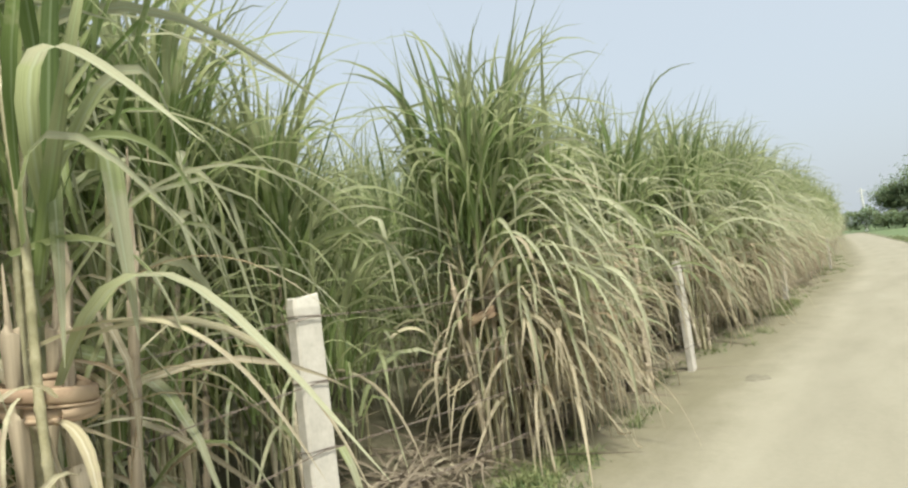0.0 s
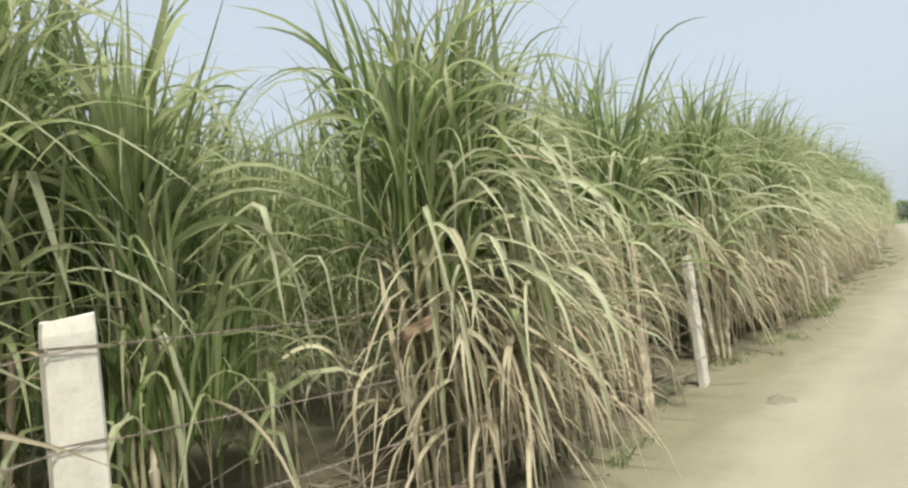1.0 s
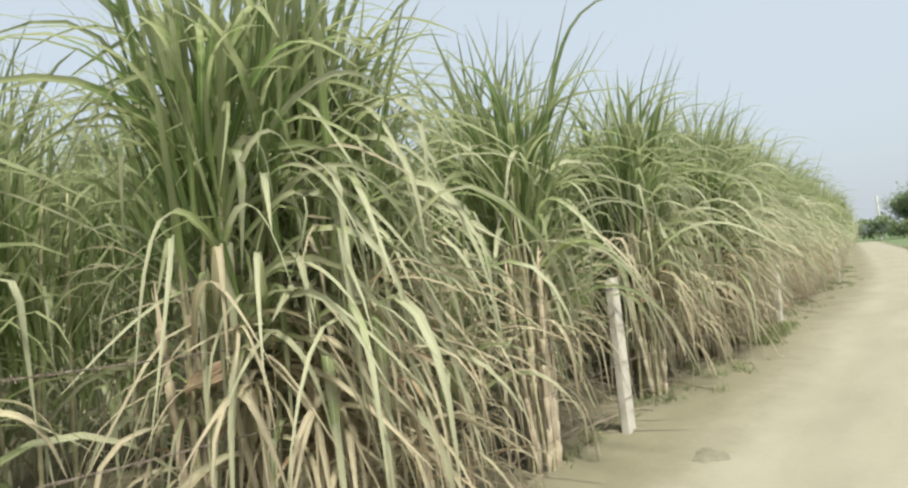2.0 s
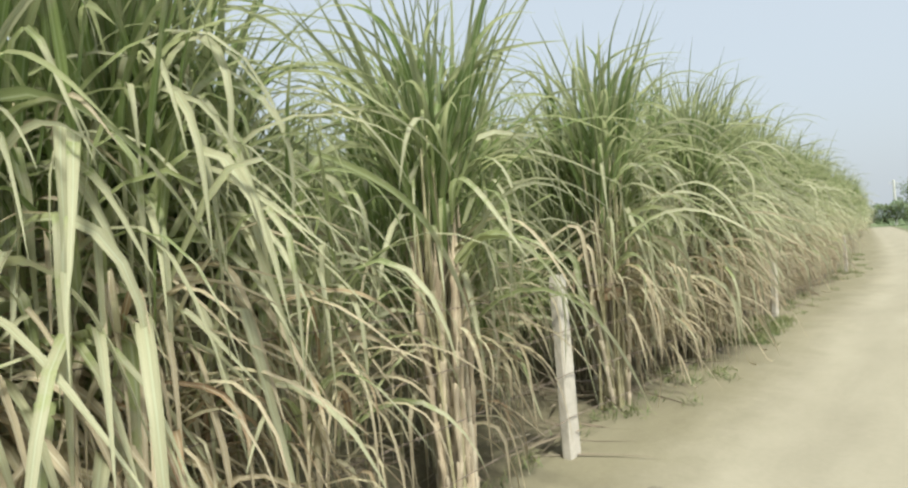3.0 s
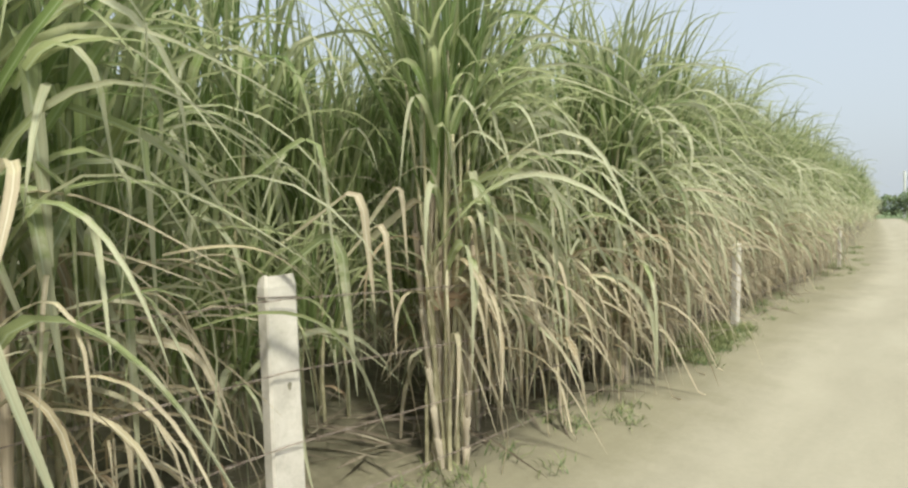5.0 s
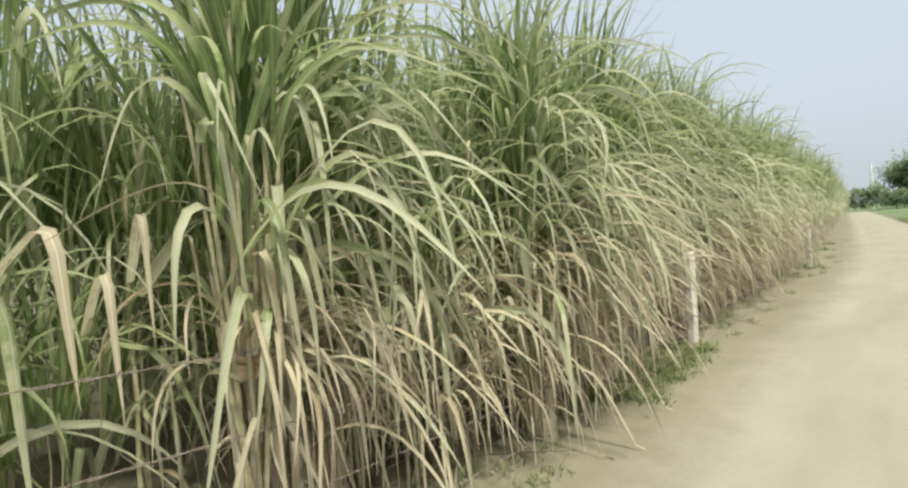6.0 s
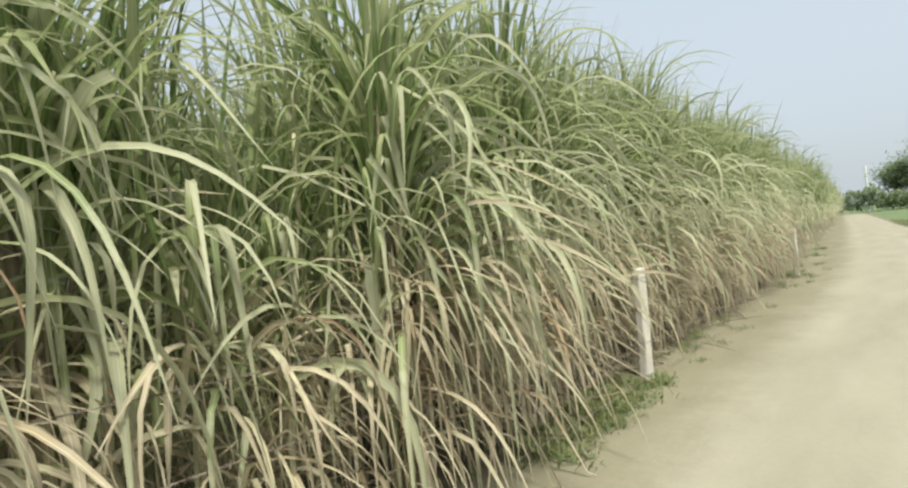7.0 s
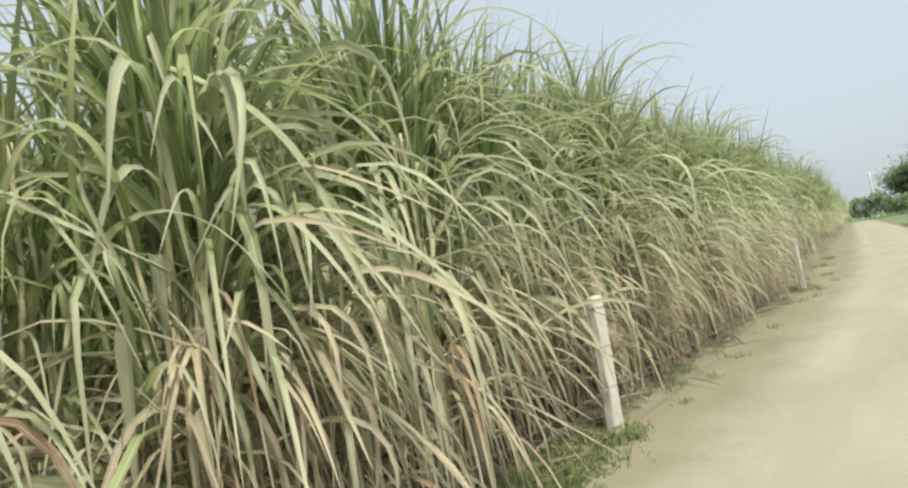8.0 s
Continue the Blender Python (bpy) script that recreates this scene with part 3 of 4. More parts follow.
folded_blade(11.1, (-1.85, 11.5, 1.75), 0.80, 0.058, MIDDLE, 20)
folded_blade(11.1, (-1.85, 11.75, 1.35), 0.65, 0.050, DRY, 15)
folded_blade(5.5, (-2.0, 6.35, 1.75), 0.75, 0.052, MIDDLE, 30)
folded_blade(5.5, (-1.95, 5.75, 1.95), 0.70, 0.058, MIDDLE, 20)
folded_blade(3.6, (-2.3, 3.95, 1.75), 0.60, 0.045, MIDDLE, 25)
folded_blade(3.6, (-2.25, 4.2, 1.5), 0.55, 0.042, MIDDLE, 30)
outer_leaf(9.15, (-2.1, 8.90, 1.30), -95, 0.78, 0.042, DRY, 20, 112, 0.28)
outer_leaf(9.65, (-1.95, 9.35, 1.85), 60, 0.62, 0.045, MIDDLE, 0, 60)
outer_leaf(9.65, (-2.0, 10.03, 2.2), 70, 0.85, 0.055, MIDDLE, -60, 25)
outer_leaf(11.1, (-1.93, 11.0, 0.93), 242, 0.68, 0.032, DRY, 7, 2)
hanging_strip(11.1, (-2.0, 11.22, 2.42), 1.0, 0.066, MIDDLE)
hanging_strip(11.1, (-1.9, 10.80, 1.40), 0.56, 0.060, MIDDLE, -40)
outer_leaf(11.1, (-2.0, 10.80, 1.85), -110, 0.72, 0.046, MIDDLE, -20, 65, 0.35)
outer_leaf(11.1, (-1.9, 10.95, 2.25), 40, 1.2, 0.062, MIDDLE, -30, 50)
outer_leaf(11.1, (-1.85, 11.15, 2.2), 30, 1.15, 0.060, MIDDLE, -15, 55)

# stools between and just behind them: canes and one spray of leaves each
SPRAYS = []
vr_ = np.random.default_rng(51)
for i in range(7):
    v, f, uv, k = foliage(vr_, (160, 56, 100), 0.42, 2.7)
    SPRAYS.append((v, f, uv, k))
SPRAY_MESHES = [mesh_of("leaves", v, f, LEAF_MATS, k, uv) for v, f, uv, k in SPRAYS]

GREEN_MESHES = [mesh_of("leaves", v, f, LEAF_MATS, k, uv) for v, f, uv, k in (foliage(vr_, (115, 12, 0), 0.4, 2.75) for _ in range(6))]

ir = np.random.default_rng(61)
y = -0.8
while y < 24:
    y += ir.uniform(0.55, 0.8)
    hole = any(a < y < b for a, b in ((2.3, 4.75), (5.9, 6.6), (7.4, 9.6)))
    x = ir.uniform(-3.4, -3.1) if hole else ir.uniform(-2.75, -2.45) - (0.25 if y > 14 else 0.0)
    ob = empty("sugarcane_clump", x + float(bend_x(y)), y, float(land(y)))
    low = any(a < y < b for a, b in ((3.9, 4.9), (6.2, 6.9), (9.9, 10.8), (11.5, 12.1)))
    size = ir.uniform(0.86, 1.08) * (0.8 if low else 1.14 if y > 14 else 1.07 if 7.2 < y < 11 else 1.07 if y > 12 else 1.15 if y < 3.5 else 0.8 if y < 7 and hole else 1.0)
    for i in range(4):
        th, rad = ir.uniform(0, 2 * pi), ir.uniform(0, 0.25)
        child("cane_stalk", STALKS[ir.integers(len(STALKS))], ob,
              Matrix.Translation((rad * cos(th), rad * sin(th), -0.03)) @ Euler((ir.normal(0, 0.06), ir.normal(0, 0.06), ir.uniform(0, 6))).to_matrix().to_4x4())
    spray = child("leaves", (GREEN_MESHES if hole else SPRAY_MESHES)[ir.integers(6)], ob,
                  Euler((0, 0, ir.uniform(-0.2, 1.0))).to_matrix().to_4x4() @ Matrix.Scale(size, 4))
    tagged(spray, kind="stuff")
    tagged(ob, "loose sugarcane clump with green tops and dead lower leaves", "sugarcane", group="loose sugarcane clumps")


# young green growth low down in the openings
shoot_meshes = [mesh_of("leaves", v, f, LEAF_MATS, k, uv) for v, f, uv, k in (foliage(vr_, (70, 12, 2), 0.34, 1.3) for _ in range(4))]
for x, y in ((-2.75, 3.6), (-2.85, 3.85), (-2.95, 3.3), (-2.6, 2.5), (-2.75, 7.65), (-2.85, 8.1), (-2.8, 8.55), (-2.65, 9.6)):
    ob = empty("young_sugarcane", x, y, float(land(y)))
    tagged(child("leaves", shoot_meshes[ir.integers(4)], ob, Euler((0, 0, ir.uniform(0, 6))).to_matrix().to_4x4() @ Matrix.Scale(ir.uniform(0.8, 1.1), 4)), kind="stuff")
    for i in range(2):
        child("cane_stalk", STALKS[ir.integers(len(STALKS))], ob, Matrix.Translation((ir.normal(0, 0.06), ir.normal(0, 0.06), -0.02)) @ Matrix.Scale(0.42, 4))
    tagged(ob, "young green sugarcane shoots low in the row", "sugarcane", group="young sugarcane shoots")

# low dead skirts that hang over the fence line
skirts = [foliage(vr_, (14, 34, 95), 0.34, 2.3) for _ in range(5)]
skirt_meshes = [mesh_of("leaves", v, f, LEAF_MATS, k, uv) for v, f, uv, k in skirts]
skirt_spots, y = [(-2.2, 5.1), (-2.1, 5.35)], 4.95
while y < 22:
    y += ir.uniform(0.5, 0.75)
    if not 6.2 < y < 9.6:
        skirt_spots.append((ir.uniform(-2.35, -2.12) - (0.5 if 12.6 < y < 14.1 else 0.3 if y > 14 else 0.1 if y > 11.7 else 0.0), y))
for x, y in skirt_spots:
    ob = empty("sugarcane_shoots", x + float(bend_x(y)), y, float(land(y)))
    for i in range(3):
        child("cane_stalk", STALKS[ir.integers(len(STALKS))], ob,
              Matrix.Translation((ir.normal(0, 0.08), ir.normal(0, 0.12), -0.03)) @ Euler((ir.normal(0, 0.05), ir.normal(0, 0.05), ir.uniform(0, 6))).to_matrix().to_4x4() @ Matrix.Scale(0.72, 4))
    spray = child("leaves", skirt_meshes[ir.integers(len(skirt_meshes))], ob,
                  Euler((0, 0, ir.uniform(-0.1, 0.7))).to_matrix().to_4x4() @ Matrix.Scale(ir.uniform(0.85, 1.12), 4))
    tagged(spray, kind="stuff")
    tagged(ob, "short sugarcane shoots hung with straw-coloured dead leaves", "sugarcane", group="sugarcane shoots")


# the field behind, and the lane's edge farther on
def field_mesh(name, spots, sprays, r):
    vs, fs, us, ks, start = [], [], [], [], 0
    for x, y, size in spots:
        v, f, uv, k = sprays[r.integers(len(sprays))]
        a = r.uniform(0, 2 * pi)
        turn = np.array([[cos(a), -sin(a), 0], [sin(a), cos(a), 0], [0, 0, 1]])
        vs.append(v @ turn.T * size + np.array([x + float(bend_x(y)), y, float(land(y))]))
        fs.append(f + start), us.append(uv), ks.append(k)
        start += len(v)
    return mesh_of(name, np.concatenate(vs), np.concatenate(fs), LEAF_MATS, np.concatenate(ks), np.concatenate(us))


br = np.random.default_rng(71)
near_spots = [(x + br.normal(0, 0.12), y + br.uniform(-0.35, 0.35), br.uniform(0.9, 1.12))
              for x in (-3.7, -4.7, -5.8) for y in np.arange(-5, 27, 0.85)]
in_gap = lambda y: any(a < y < b for a, b in ((2.4, 4.9), (5.9, 9.3)))
near_spots = [(x, y, k * (1.15 if y < 3.4 else 1.12 if y > 14 else 1.04 if y > 12.5 else 0.9 if x < -4.3 else 0.76 if y < 7.2 else 0.88)) for x, y, k in near_spots]
def joined(a, b):
    return [np.concatenate((p, q + len(a[0]) if i == 1 else q)) for i, (p, q) in enumerate(zip(a, b))]


back_sprays = [joined(foliage(vr_, (190, 22, 6), 0.5, 2.95, segs=5, wide=0.85), foliage(vr_, (30, 26, 6), 0.5, 1.35, segs=4, wide=1.2)) for _ in range(6)]
bare_sprays = [foliage(vr_, (150, 12, 0), 0.5, 2.75, segs=5, wide=1.0) for _ in range(5)]
bare_spots = [p for p in near_spots if p[0] > -4.2 and in_gap(p[1])]
tagged(new("sugarcane_field", field_mesh("sugarcane_field_bare", bare_spots, bare_sprays, br)),
       "standing sugarcane bare at the foot behind the openings", "sugarcane", kind="stuff")
near_spots = [p for p in near_spots if p not in bare_spots]
tagged(new("sugarcane_field", field_mesh("sugarcane_field", near_spots, back_sprays, br)),
       "dense standing sugarcane behind the fence row", "sugarcane", kind="stuff")
far_sprays = [foliage(vr_, (120, 30, 10), 0.6, 3.15, segs=4, wide=1.1) for _ in range(6)]
far_spots = [(x + br.normal(0, 0.2), y + br.uniform(-0.5, 0.5), br.uniform(0.92, 1.12))
             for x in (-2.75, -3.7, -5.0, -7.0) for y in np.arange(24 if x > -6 else -2, 58, 1.0)]
wide_sprays = [foliage(vr_, (34, 16, 4), 0.8, 2.95, segs=3, wide=2.2) for _ in range(5)]
wide_spots = [(x + br.normal(0, 0.35), y + br.uniform(-0.7, 0.7), br.uniform(0.95, 1.12)) for x in np.arange(-6.6, -26, -1.7) for y in np.arange(-9, 60, 2.0)]
wide_spots += [(x + br.normal(0, 0.2), y + br.uniform(-0.6, 0.6), br.uniform(0.95, 1.12)) for x in (-2.6, -4.0, -6.0) for y in np.arange(58, 117, 1.1)]
wide_spots += [(x + br.normal(0, 0.2), y + br.uniform(-0.3, 0.3), br.uniform(0.95, 1.12)) for x in np.arange(-2.6, -12, -1.3) for y in np.arange(-9, -1, 1.2)]
tagged(new("sugarcane_field", field_mesh("sugarcane_field_wide", wide_spots, wide_sprays, br)),
       "deep green sugarcane stretching away from the lane", "sugarcane", kind="stuff")
far_spots += [(x + br.normal(0, 0.3), y + br.uniform(-0.6, 0.6), br.uniform(0.95, 1.15)) for x in (-8.5, -10.5) for y in np.arange(-2, 50, 1.5)]
tagged(new("sugarcane_field", field_mesh("sugarcane_field_far", far_spots, far_sprays, br)),
       "far stretch of green sugarcane along the lane", "sugarcane", kind="stuff")


# ================= fence =================
def post_mesh(r, w, deep, h):
    """A cast concrete post: chamfered, slightly tapered, chipped at the top."""
    bm = bmesh.new()
    levels = [0, 0.12, 0.3, 0.5, 0.7, 0.9, 0.97, 1.0]
    rings = []
    for k in levels:
        z = -0.1 + (h + 0.1) * k
        hx, hy = (v / 2 * (1.06 - 0.08 * k) - (0.004 if k == 1.0 else 0) for v in (deep, w))
        c = 0.009
        ring = []
        for sx, sy in ((1, 1), (-1, 1), (-1, -1), (1, -1)):
            a, b = (hx, hy - c), (hx - c, hy)
            order = (a, b) if sx * sy > 0 else (b, a)
            for px, py in order:
                ring.append(bm.verts.new((sx * px + r.normal(0, 0.0012), sy * py + r.normal(0, 0.0012),
                                          z + (r.normal(0, 0.005) if k == 1.0 else 0))))
        rings.append(ring)
    for a, b in zip(rings, rings[1:]):
        for i in range(8):
            bm.faces.new((a[i], a[(i + 1) % 8], b[(i + 1) % 8], b[i]))
    bm.faces.new(rings[-1])
    bm.faces.new(rings[0][::-1])
    me = bpy.data.meshes.new("post_body")
    bm.to_mesh(me)
    bm.free()
    me.materials.append(CONCRETE)
    return me


def loop_mesh(hx, hy, radius=0.0022):
    """A wire turned once round a square post."""
    bm = bmesh.new()
    path = [(hx, hy), (-hx, hy), (-hx, -hy), (hx, -hy)]
    rings = []
    for i, (x, y) in enumerate(path):
        out = Vector((x, y, 0)).normalized()
        ring = [bm.verts.new(Vector((x, y, 0.004 * i)) + out * radius * 1.4 * cos(a) + Vector((0, 0, radius * sin(a)))) for a in np.linspace(0, 2 * pi, 7)[:-1]]
        rings.append(ring)
    for a, b in zip(rings, rings[1:] + rings[:1]):
        for i in range(6):
            bm.faces.new((a[i], a[(i + 1) % 6], b[(i + 1) % 6], b[i]))
    me = bpy.data.meshes.new("wire_loop")
    bm.to_mesh(me)
    bm.free()
    me.materials.append(WIRE)
    return me


POSTS = ((-1.885, -1.9, 1.25), (-1.885, 3.08, 1.32), (-1.885, 7.945, 1.2), (-1.885, 13.83, 1.0), (-1.885, 22.6, 1.0))
WIRE_DROPS = (0.085, 0.36, 0.64, 0.92)
pr = np.random.default_rng(81)
for x, y, h in POSTS:
    z0 = float(land(y))
    ob = empty("fence_post", x + float(bend_x(y)), y, z0)
    ob.rotation_euler = (pr.normal(0, 0.006), pr.normal(0, 0.006) + (0.03 if 13 < y < 14 else 0), radians(4) + pr.normal(0, 0.05))
    child("post_body", post_mesh(pr, 0.138, 0.066, h), ob)
    for d in WIRE_DROPS[:1] if 7 < y < 8 else WIRE_DROPS:
        child("wire_loop", loop_mesh(0.0345, 0.0705), ob, Matrix.Translation((0, 0, h - d)), "rusty tie wire")
    if 7 < y < 8:
        # a thin dark disc stands for the stain on this post
        rim = [(0.0372, 0.012 + 0.009 * cos(a) * (1 + 0.3 * sin(3 * a)), 0.016 * sin(a)) for a in np.linspace(0, 2 * pi, 13)[:-1]]
        child("chip", mesh_of("chip", [(0.0345, 0.012, 0)] + rim, [(0, 1 + i, 1 + (i + 1) % 12) for i in range(12)], [CLOD]), ob,
              Matrix.Translation((-0.0015, 0, h - 0.42)), "dark chipped spot")
    tagged(ob, "pale square concrete fence post at the lane's edge", "fence post", group="fence posts")


def strand_mesh(r, drop):
    """Two wires twisted about one another, sagging from post to post, with barbs."""
    vs, fs, start = [], [], 0

    def tube(points, radius):
        nonlocal start
        p = np.asarray(points)
        t = np.gradient(p, axis=0)
        t /= np.linalg.norm(t, axis=1)[:, None]
        up = np.where(np.abs(t[:, 2:3]) > 0.9, [[1.0, 0, 0]], [[0, 0, 1.0]])
        a = np.cross(t, up)
        a /= np.linalg.norm(a, axis=1)[:, None]
        b = np.cross(t, a)
        th = np.array([0, 2, 4]) * pi / 3
        v = p[:, None, :] + radius * (a[:, None, :] * np.cos(th)[None, :, None] + b[:, None, :] * np.sin(th)[None, :, None])
        ids = np.arange(len(p) * 3).reshape(-1, 3) + start
        nx = np.roll(ids, -1, 1)
        fs.append(np.stack([ids[:-1], nx[:-1], nx[1:], ids[1:]], -1).reshape(-1, 4))
        vs.append(v.reshape(-1, 3))
        start += len(p) * 3

    for (x0, y0, h0), (x1, y1, h1) in zip(POSTS, POSTS[1:]):
        a = np.array([x0 + bend_x(y0) + 0.037, y0, land(y0) + h0 - drop])
        b = np.array([x1 + bend_x(y1) + 0.037, y1, land(y1) + h1 - drop])
        n = int((y1 - y0) / 0.03)
        s = np.linspace(0, 1, n)[:, None]
        mid = a + (b - a) * s
        mid[:, 2] -= (r.uniform(0.03, 0.09) * 4 * s * (1 - s))[:, 0]
        for ph in (0, pi):
            c = np.arange(n) * 0.9 + ph
            tube(mid + 0.0028 * np.stack([np.cos(c), 0 * c, np.sin(c)], -1), 0.0017)
        for i in range(4, n - 4, 5):
            for j in range(2):
                d = r.normal(0, 1, 3)
                d[1] *= 0.4
                d = d / np.linalg.norm(d) * 0.016
                tube(np.array([mid[i] - d, mid[i], mid[i] + d]), 0.0013)
    return mesh_of("barbed_wire", np.concatenate(vs), np.concatenate(fs), [WIRE], shade=False)


for drop in WIRE_DROPS:
    tagged(new("barbed_wire", strand_mesh(pr, drop)), "thin rusty barbed wire strung between the concrete posts", "barbed wire", group="fence wires")

# ================= verge: grass tufts, dead leaves, clods =================
gr = np.random.default_rng(91)


def tufts(name, spots, per, r, mat, tall):
    n = len(spots) * per
    c = np.repeat(np.asarray(spots), per, 0)
    base = np.stack([c[:, 0] + r.normal(0, 0.05, n), c[:, 1] + r.normal(0, 0.07, n), land(c[:, 1]) + 0.005], -1)
    v, f, uv = blades(r, base, r.uniform(0, 2 * pi, n), radians(1) * r.uniform(35, 85, n), r.uniform(0.4, 1.0, n) * tall, r.uniform(0.005, 0.011, n),
                      radians(1) * r.uniform(20, 110, n), r.uniform(0.4, 0.8, n), 0.15, segs=4)
    return new(name, mesh_of(name, v, f, [mat], uv=uv))


spots = []
while len(spots) < 170:
    y, x = gr.uniform(-1, 32), -2.0 + abs(gr.normal(0, 0.26)) - 0.15
    thick = noise.noise((0.0, y * 0.55, 7.0)) + (0.5 if 12.2 < y < 14.2 else 0) 
    if thick > gr.uniform(-0.25, 0.7):
        spots.append((x + float(bend_x(y)), y))
spots += [(-2.15 + abs(gr.normal(0, 0.2)), yy) for yy in gr.uniform(12.0, 13.9, 420)]
spots += [(-1.95 + abs(gr.normal(0, 0.16)), yy) for yy in gr.uniform(4.4, 5.2, 40)]
tagged(tufts("grass", spots, 24, gr, GRASS, 0.15), "short green grass along the foot of the fence", "grass", kind="stuff")
verge = [(1.32 + abs(gr.normal(0, 0.5)) + float(bend_x(yy)), yy) for yy in gr.uniform(-3, 60, 500)]
tagged(tufts("grass", verge, 12, gr, GRASS, 0.3), "green verge grass on the far side of the lane", "grass", kind="stuff")

# dead leaves lying at the foot of the canes
n = 900
ly = gr.uniform(-1, 22, n)
base = np.stack([gr.uniform(-3.2, -2.1, n) + bend_x(ly), ly, land(ly) + gr.uniform(0.01, 0.12, n)], -1)
v, f, uv = blades(gr, base, gr.uniform(0, 2 * pi, n), radians(1) * gr.normal(3, 8, n), gr.uniform(0.3, 0.9, n), gr.uniform(0.012, 0.03, n),
                  radians(1) * gr.uniform(0, 20, n), 0.5, 0.2, segs=6, twist=1.2)
v[:, 2] = np.maximum(v[:, 2], land(v[:, 1]) + 0.012)
tagged(new("leaf_litter", mesh_of("leaf_litter", v, f, [LITTER], uv=uv)), "weathered brown leaves littering the field edge", "leaf litter", kind="stuff")

# a heap of grey dead leaves in the first opening
n = 230
ly = gr.uniform(3.5, 4.6, n)
base = np.stack([gr.uniform(-2.6, -2.12, n), ly, gr.uniform(0.01, 0.16, n)], -1)
v, f, uv = blades(gr, base, gr.uniform(0, 2 * pi, n), radians(1) * gr.uniform(0, 55, n), gr.uniform(0.25, 0.6, n), gr.uniform(0.010, 0.026, n),
                  radians(1) * gr.uniform(30, 90, n), 0.5, 0.2, segs=6, twist=1.2)
v[:, 2] = np.maximum(v[:, 2], 0.012)
tagged(new("leaf_litter", mesh_of("leaf_litter", v, f, [LITTER], uv=uv)), "heap of greyish dead leaves beside the fence post", "leaf litter", kind="stuff")


def dirt_patch(r, x, y, a, b):
    """A low crumbled heap of darker soil."""
    rings, m = 5, 18
    v = [(0, 0, 0.014)]
    for i in range(1, rings + 1):
        k = i / rings
        for j in range(m):
            t = 2 * pi * j / m
            w = 1 + 0.18 * sin(3 * t + 1) + 0.1 * r.normal()
            v.append((a * k * w * cos(t), b * k * w * sin(t), 0.014 * (1 - k * k) + (0.004 * r.normal() if i < rings else -0.004)))
    f = [(0, 1 + j, 1 + (j + 1) % m) for j in range(m)]
    for i in range(rings - 1):
        for j in range(m):
            p, q = 1 + i * m + j, 1 + i * m + (j + 1) % m
            f.append((p, p + m, q + m, q))
    ob = new("dirt_patch", mesh_of("dirt_patch", v, f, [CLOD]))
    ob.location = (x, y, float(land(y)) + 0.012)
    return tagged(ob, "small crumbled patch of greyish dirt on the lane", "dirt patch")


dirt_patch(gr, -1.2, 7.62, 0.115, 0.15)

# ================= far off =================
tr_ = np.random.default_rng(101)


def tube_between(bm, a, b, ra, rb):
    a, b = Vector(a), Vector(b)
    q = (b - a).to_track_quat("Z", "Y")
    rings = [[bm.verts.new(p + q @ Vector((rad * cos(t), rad * sin(t), 0))) for t in np.linspace(0, 2 * pi, 9)[:-1]] for p, rad in ((a, ra), (b, rb))]
    for i in range(8):
        bm.faces.new((rings[0][i], rings[0][(i + 1) % 8], rings[1][(i + 1) % 8], rings[1][i]))
    bm.faces.new(rings[1])


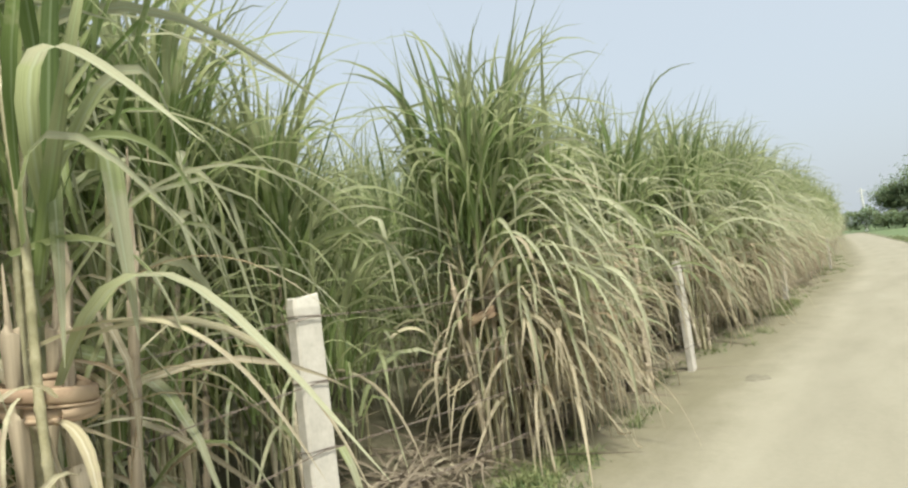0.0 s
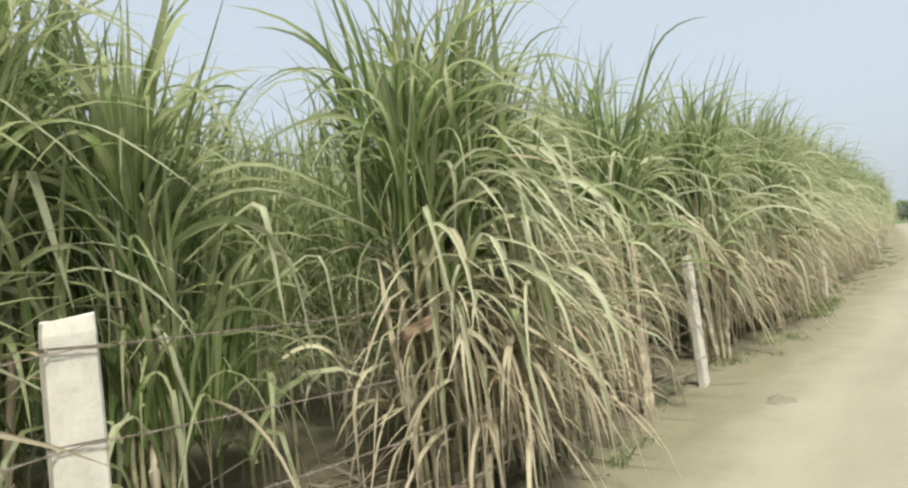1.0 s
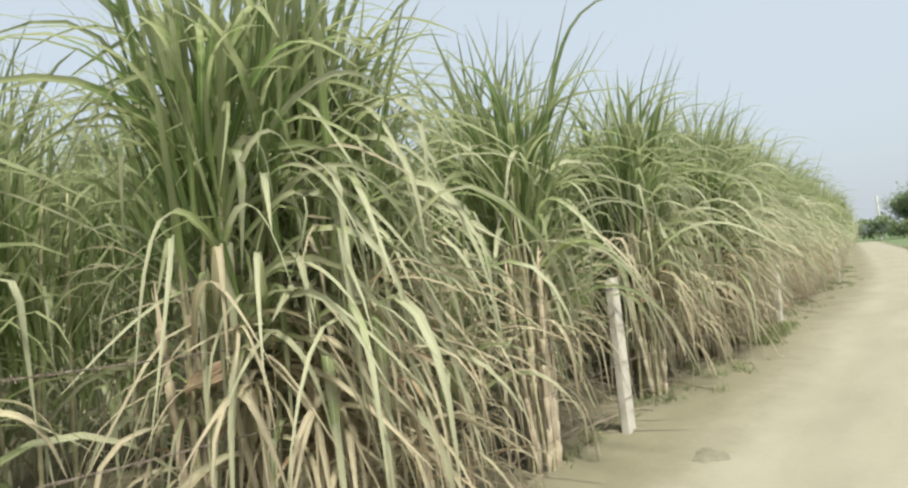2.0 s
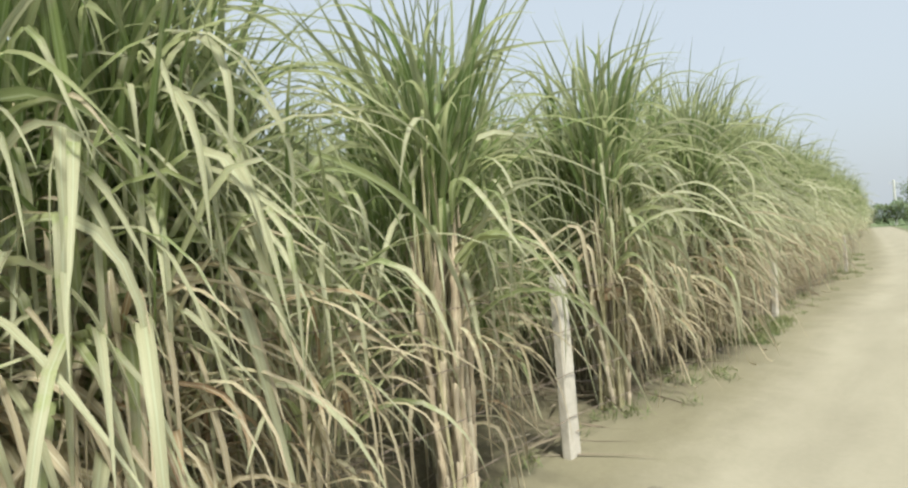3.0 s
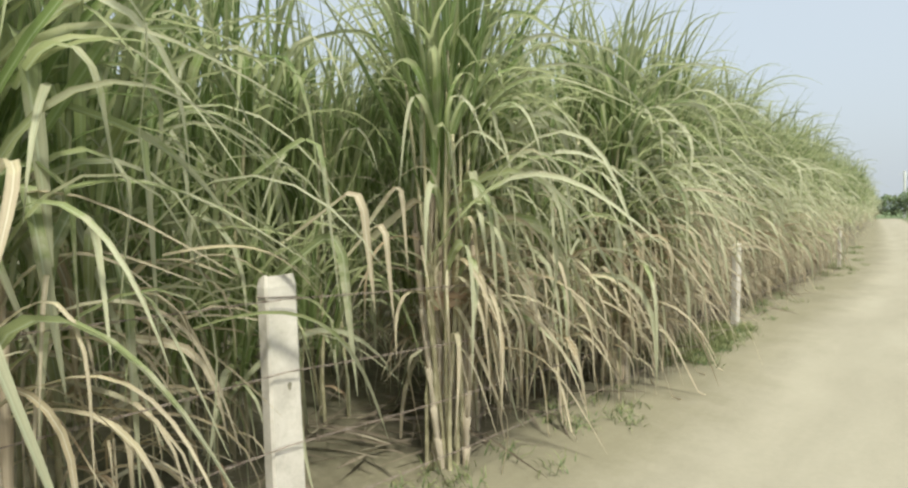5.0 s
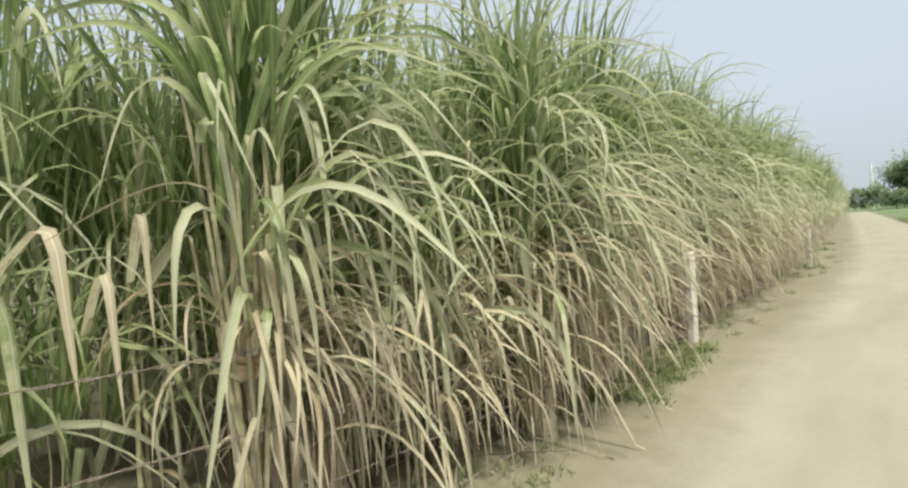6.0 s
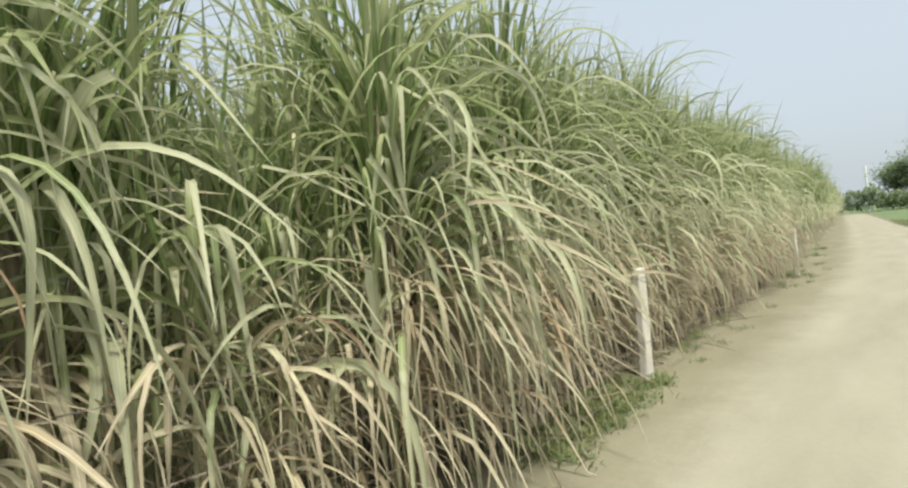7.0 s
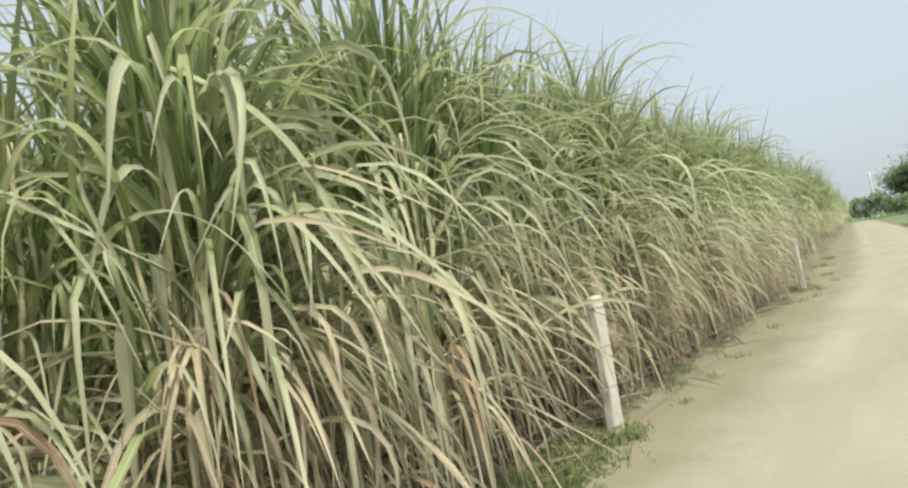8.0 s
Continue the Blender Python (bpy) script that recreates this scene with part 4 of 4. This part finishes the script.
def tree(r, x, y, height, spread):
    ob = empty("tree", x, y, float(land(y)))
    bm = bmesh.new()
    fork = height * 0.3
    tube_between(bm, (0, 0, -0.2), (0.1, 0, fork), height * 0.028, height * 0.018)
    tips = []
    for i in range(9):
        a, reach = r.uniform(0, 2 * pi), spread * r.uniform(0.35, 0.8)
        tip = (reach * cos(a), reach * sin(a), height * r.uniform(0.2, 0.85))
        tube_between(bm, (0.1, 0, fork * r.uniform(0.75, 1)), tip, height * 0.01, height * 0.003)
        tips.append(tip)
    me = bpy.data.meshes.new("trunk")
    bm.to_mesh(me)
    bm.free()
    me.materials.append(BARK)
    child("trunk", me, ob)
    cl = np.array(tips + [(r.normal(0, spread * 0.3), r.normal(0, spread * 0.3), height * r.uniform(0.6, 0.95)) for _ in range(12)])
    n = 9000
    c = cl[r.integers(len(cl), size=n)]
    base = c + r.normal(0, 1, (n, 3)) * np.array([spread * 0.24, spread * 0.24, height * 0.1])
    v, f, uv = blades(r, base, r.uniform(0, 2 * pi, n), r.uniform(-0.8, 0.8, n), r.uniform(0.3, 0.7, n), r.uniform(0.2, 0.36, n), 0.6, 0.5, 0.2, segs=2)
    tagged(child("crown", mesh_of("crown", v, f, [HAZED_LEAF], uv=uv), ob), kind="stuff")
    return tagged(ob, "broad green tree far off beyond the lane", "tree", group="far trees")


for x, y, h, sp in ((-1.5, 134, 7.5, 4.5), (4.5, 131, 11, 6.5), (12, 129, 12, 6.5), (19, 135, 12, 6.5), (23, 130, 12.5, 7), (32, 136, 12, 7), (42, 132, 12.5, 8),
                    (-26, 200, 7, 6), (-38, 205, 7.5, 6), (-52, 210, 8, 7)):
    tree(tr_, x, y, h, sp)

# hedge across the end of the lane
n = 24000
hx = tr_.uniform(-40, 52, n)
base = np.stack([hx, 125 + tr_.normal(0, 1.2, n), tr_.uniform(0.1, 1, n) ** 0.8 * (3.4 + 0.7 * np.sin(hx * 0.7) + 0.5 * np.sin(hx * 1.9))], -1)
v, f, uv = blades(tr_, base, tr_.uniform(0, 2 * pi, n), tr_.uniform(-0.6, 1.2, n), tr_.uniform(0.4, 0.8, n), tr_.uniform(0.2, 0.4, n), 0.6, 0.5, 0.2, segs=2)
tagged(new("hedge", mesh_of("hedge", v, f, [HAZED_LEAF], uv=uv)), "dark green hedge closing the far end of the lane", "hedge", kind="stuff")

# utility pole
ob = empty("utility_pole", -6.85, 132, 0.05)
bm = bmesh.new()
tube_between(bm, (0, 0, -0.3), (0, 0, 8.0), 0.24, 0.18)
me = bpy.data.meshes.new("pole")
bm.to_mesh(me)
bm.free()
me.materials.append(WHITEWASH)
child("pole", me, ob)
bm = bmesh.new()
bmesh.ops.create_cube(bm, size=1, matrix=Matrix.Translation((0, 0, 7.5)) @ Matrix.Diagonal((1.4, 0.09, 0.1, 1)))
bmesh.ops.bevel(bm, geom=list(bm.edges), offset=0.01, segments=1, affect="EDGES")
me = bpy.data.meshes.new("crossarm")
bm.to_mesh(me)
bm.free()
me.materials.append(WHITEWASH)
child("crossarm", me, ob)
tagged(ob, "pale slender utility pole among far trees", "utility pole")
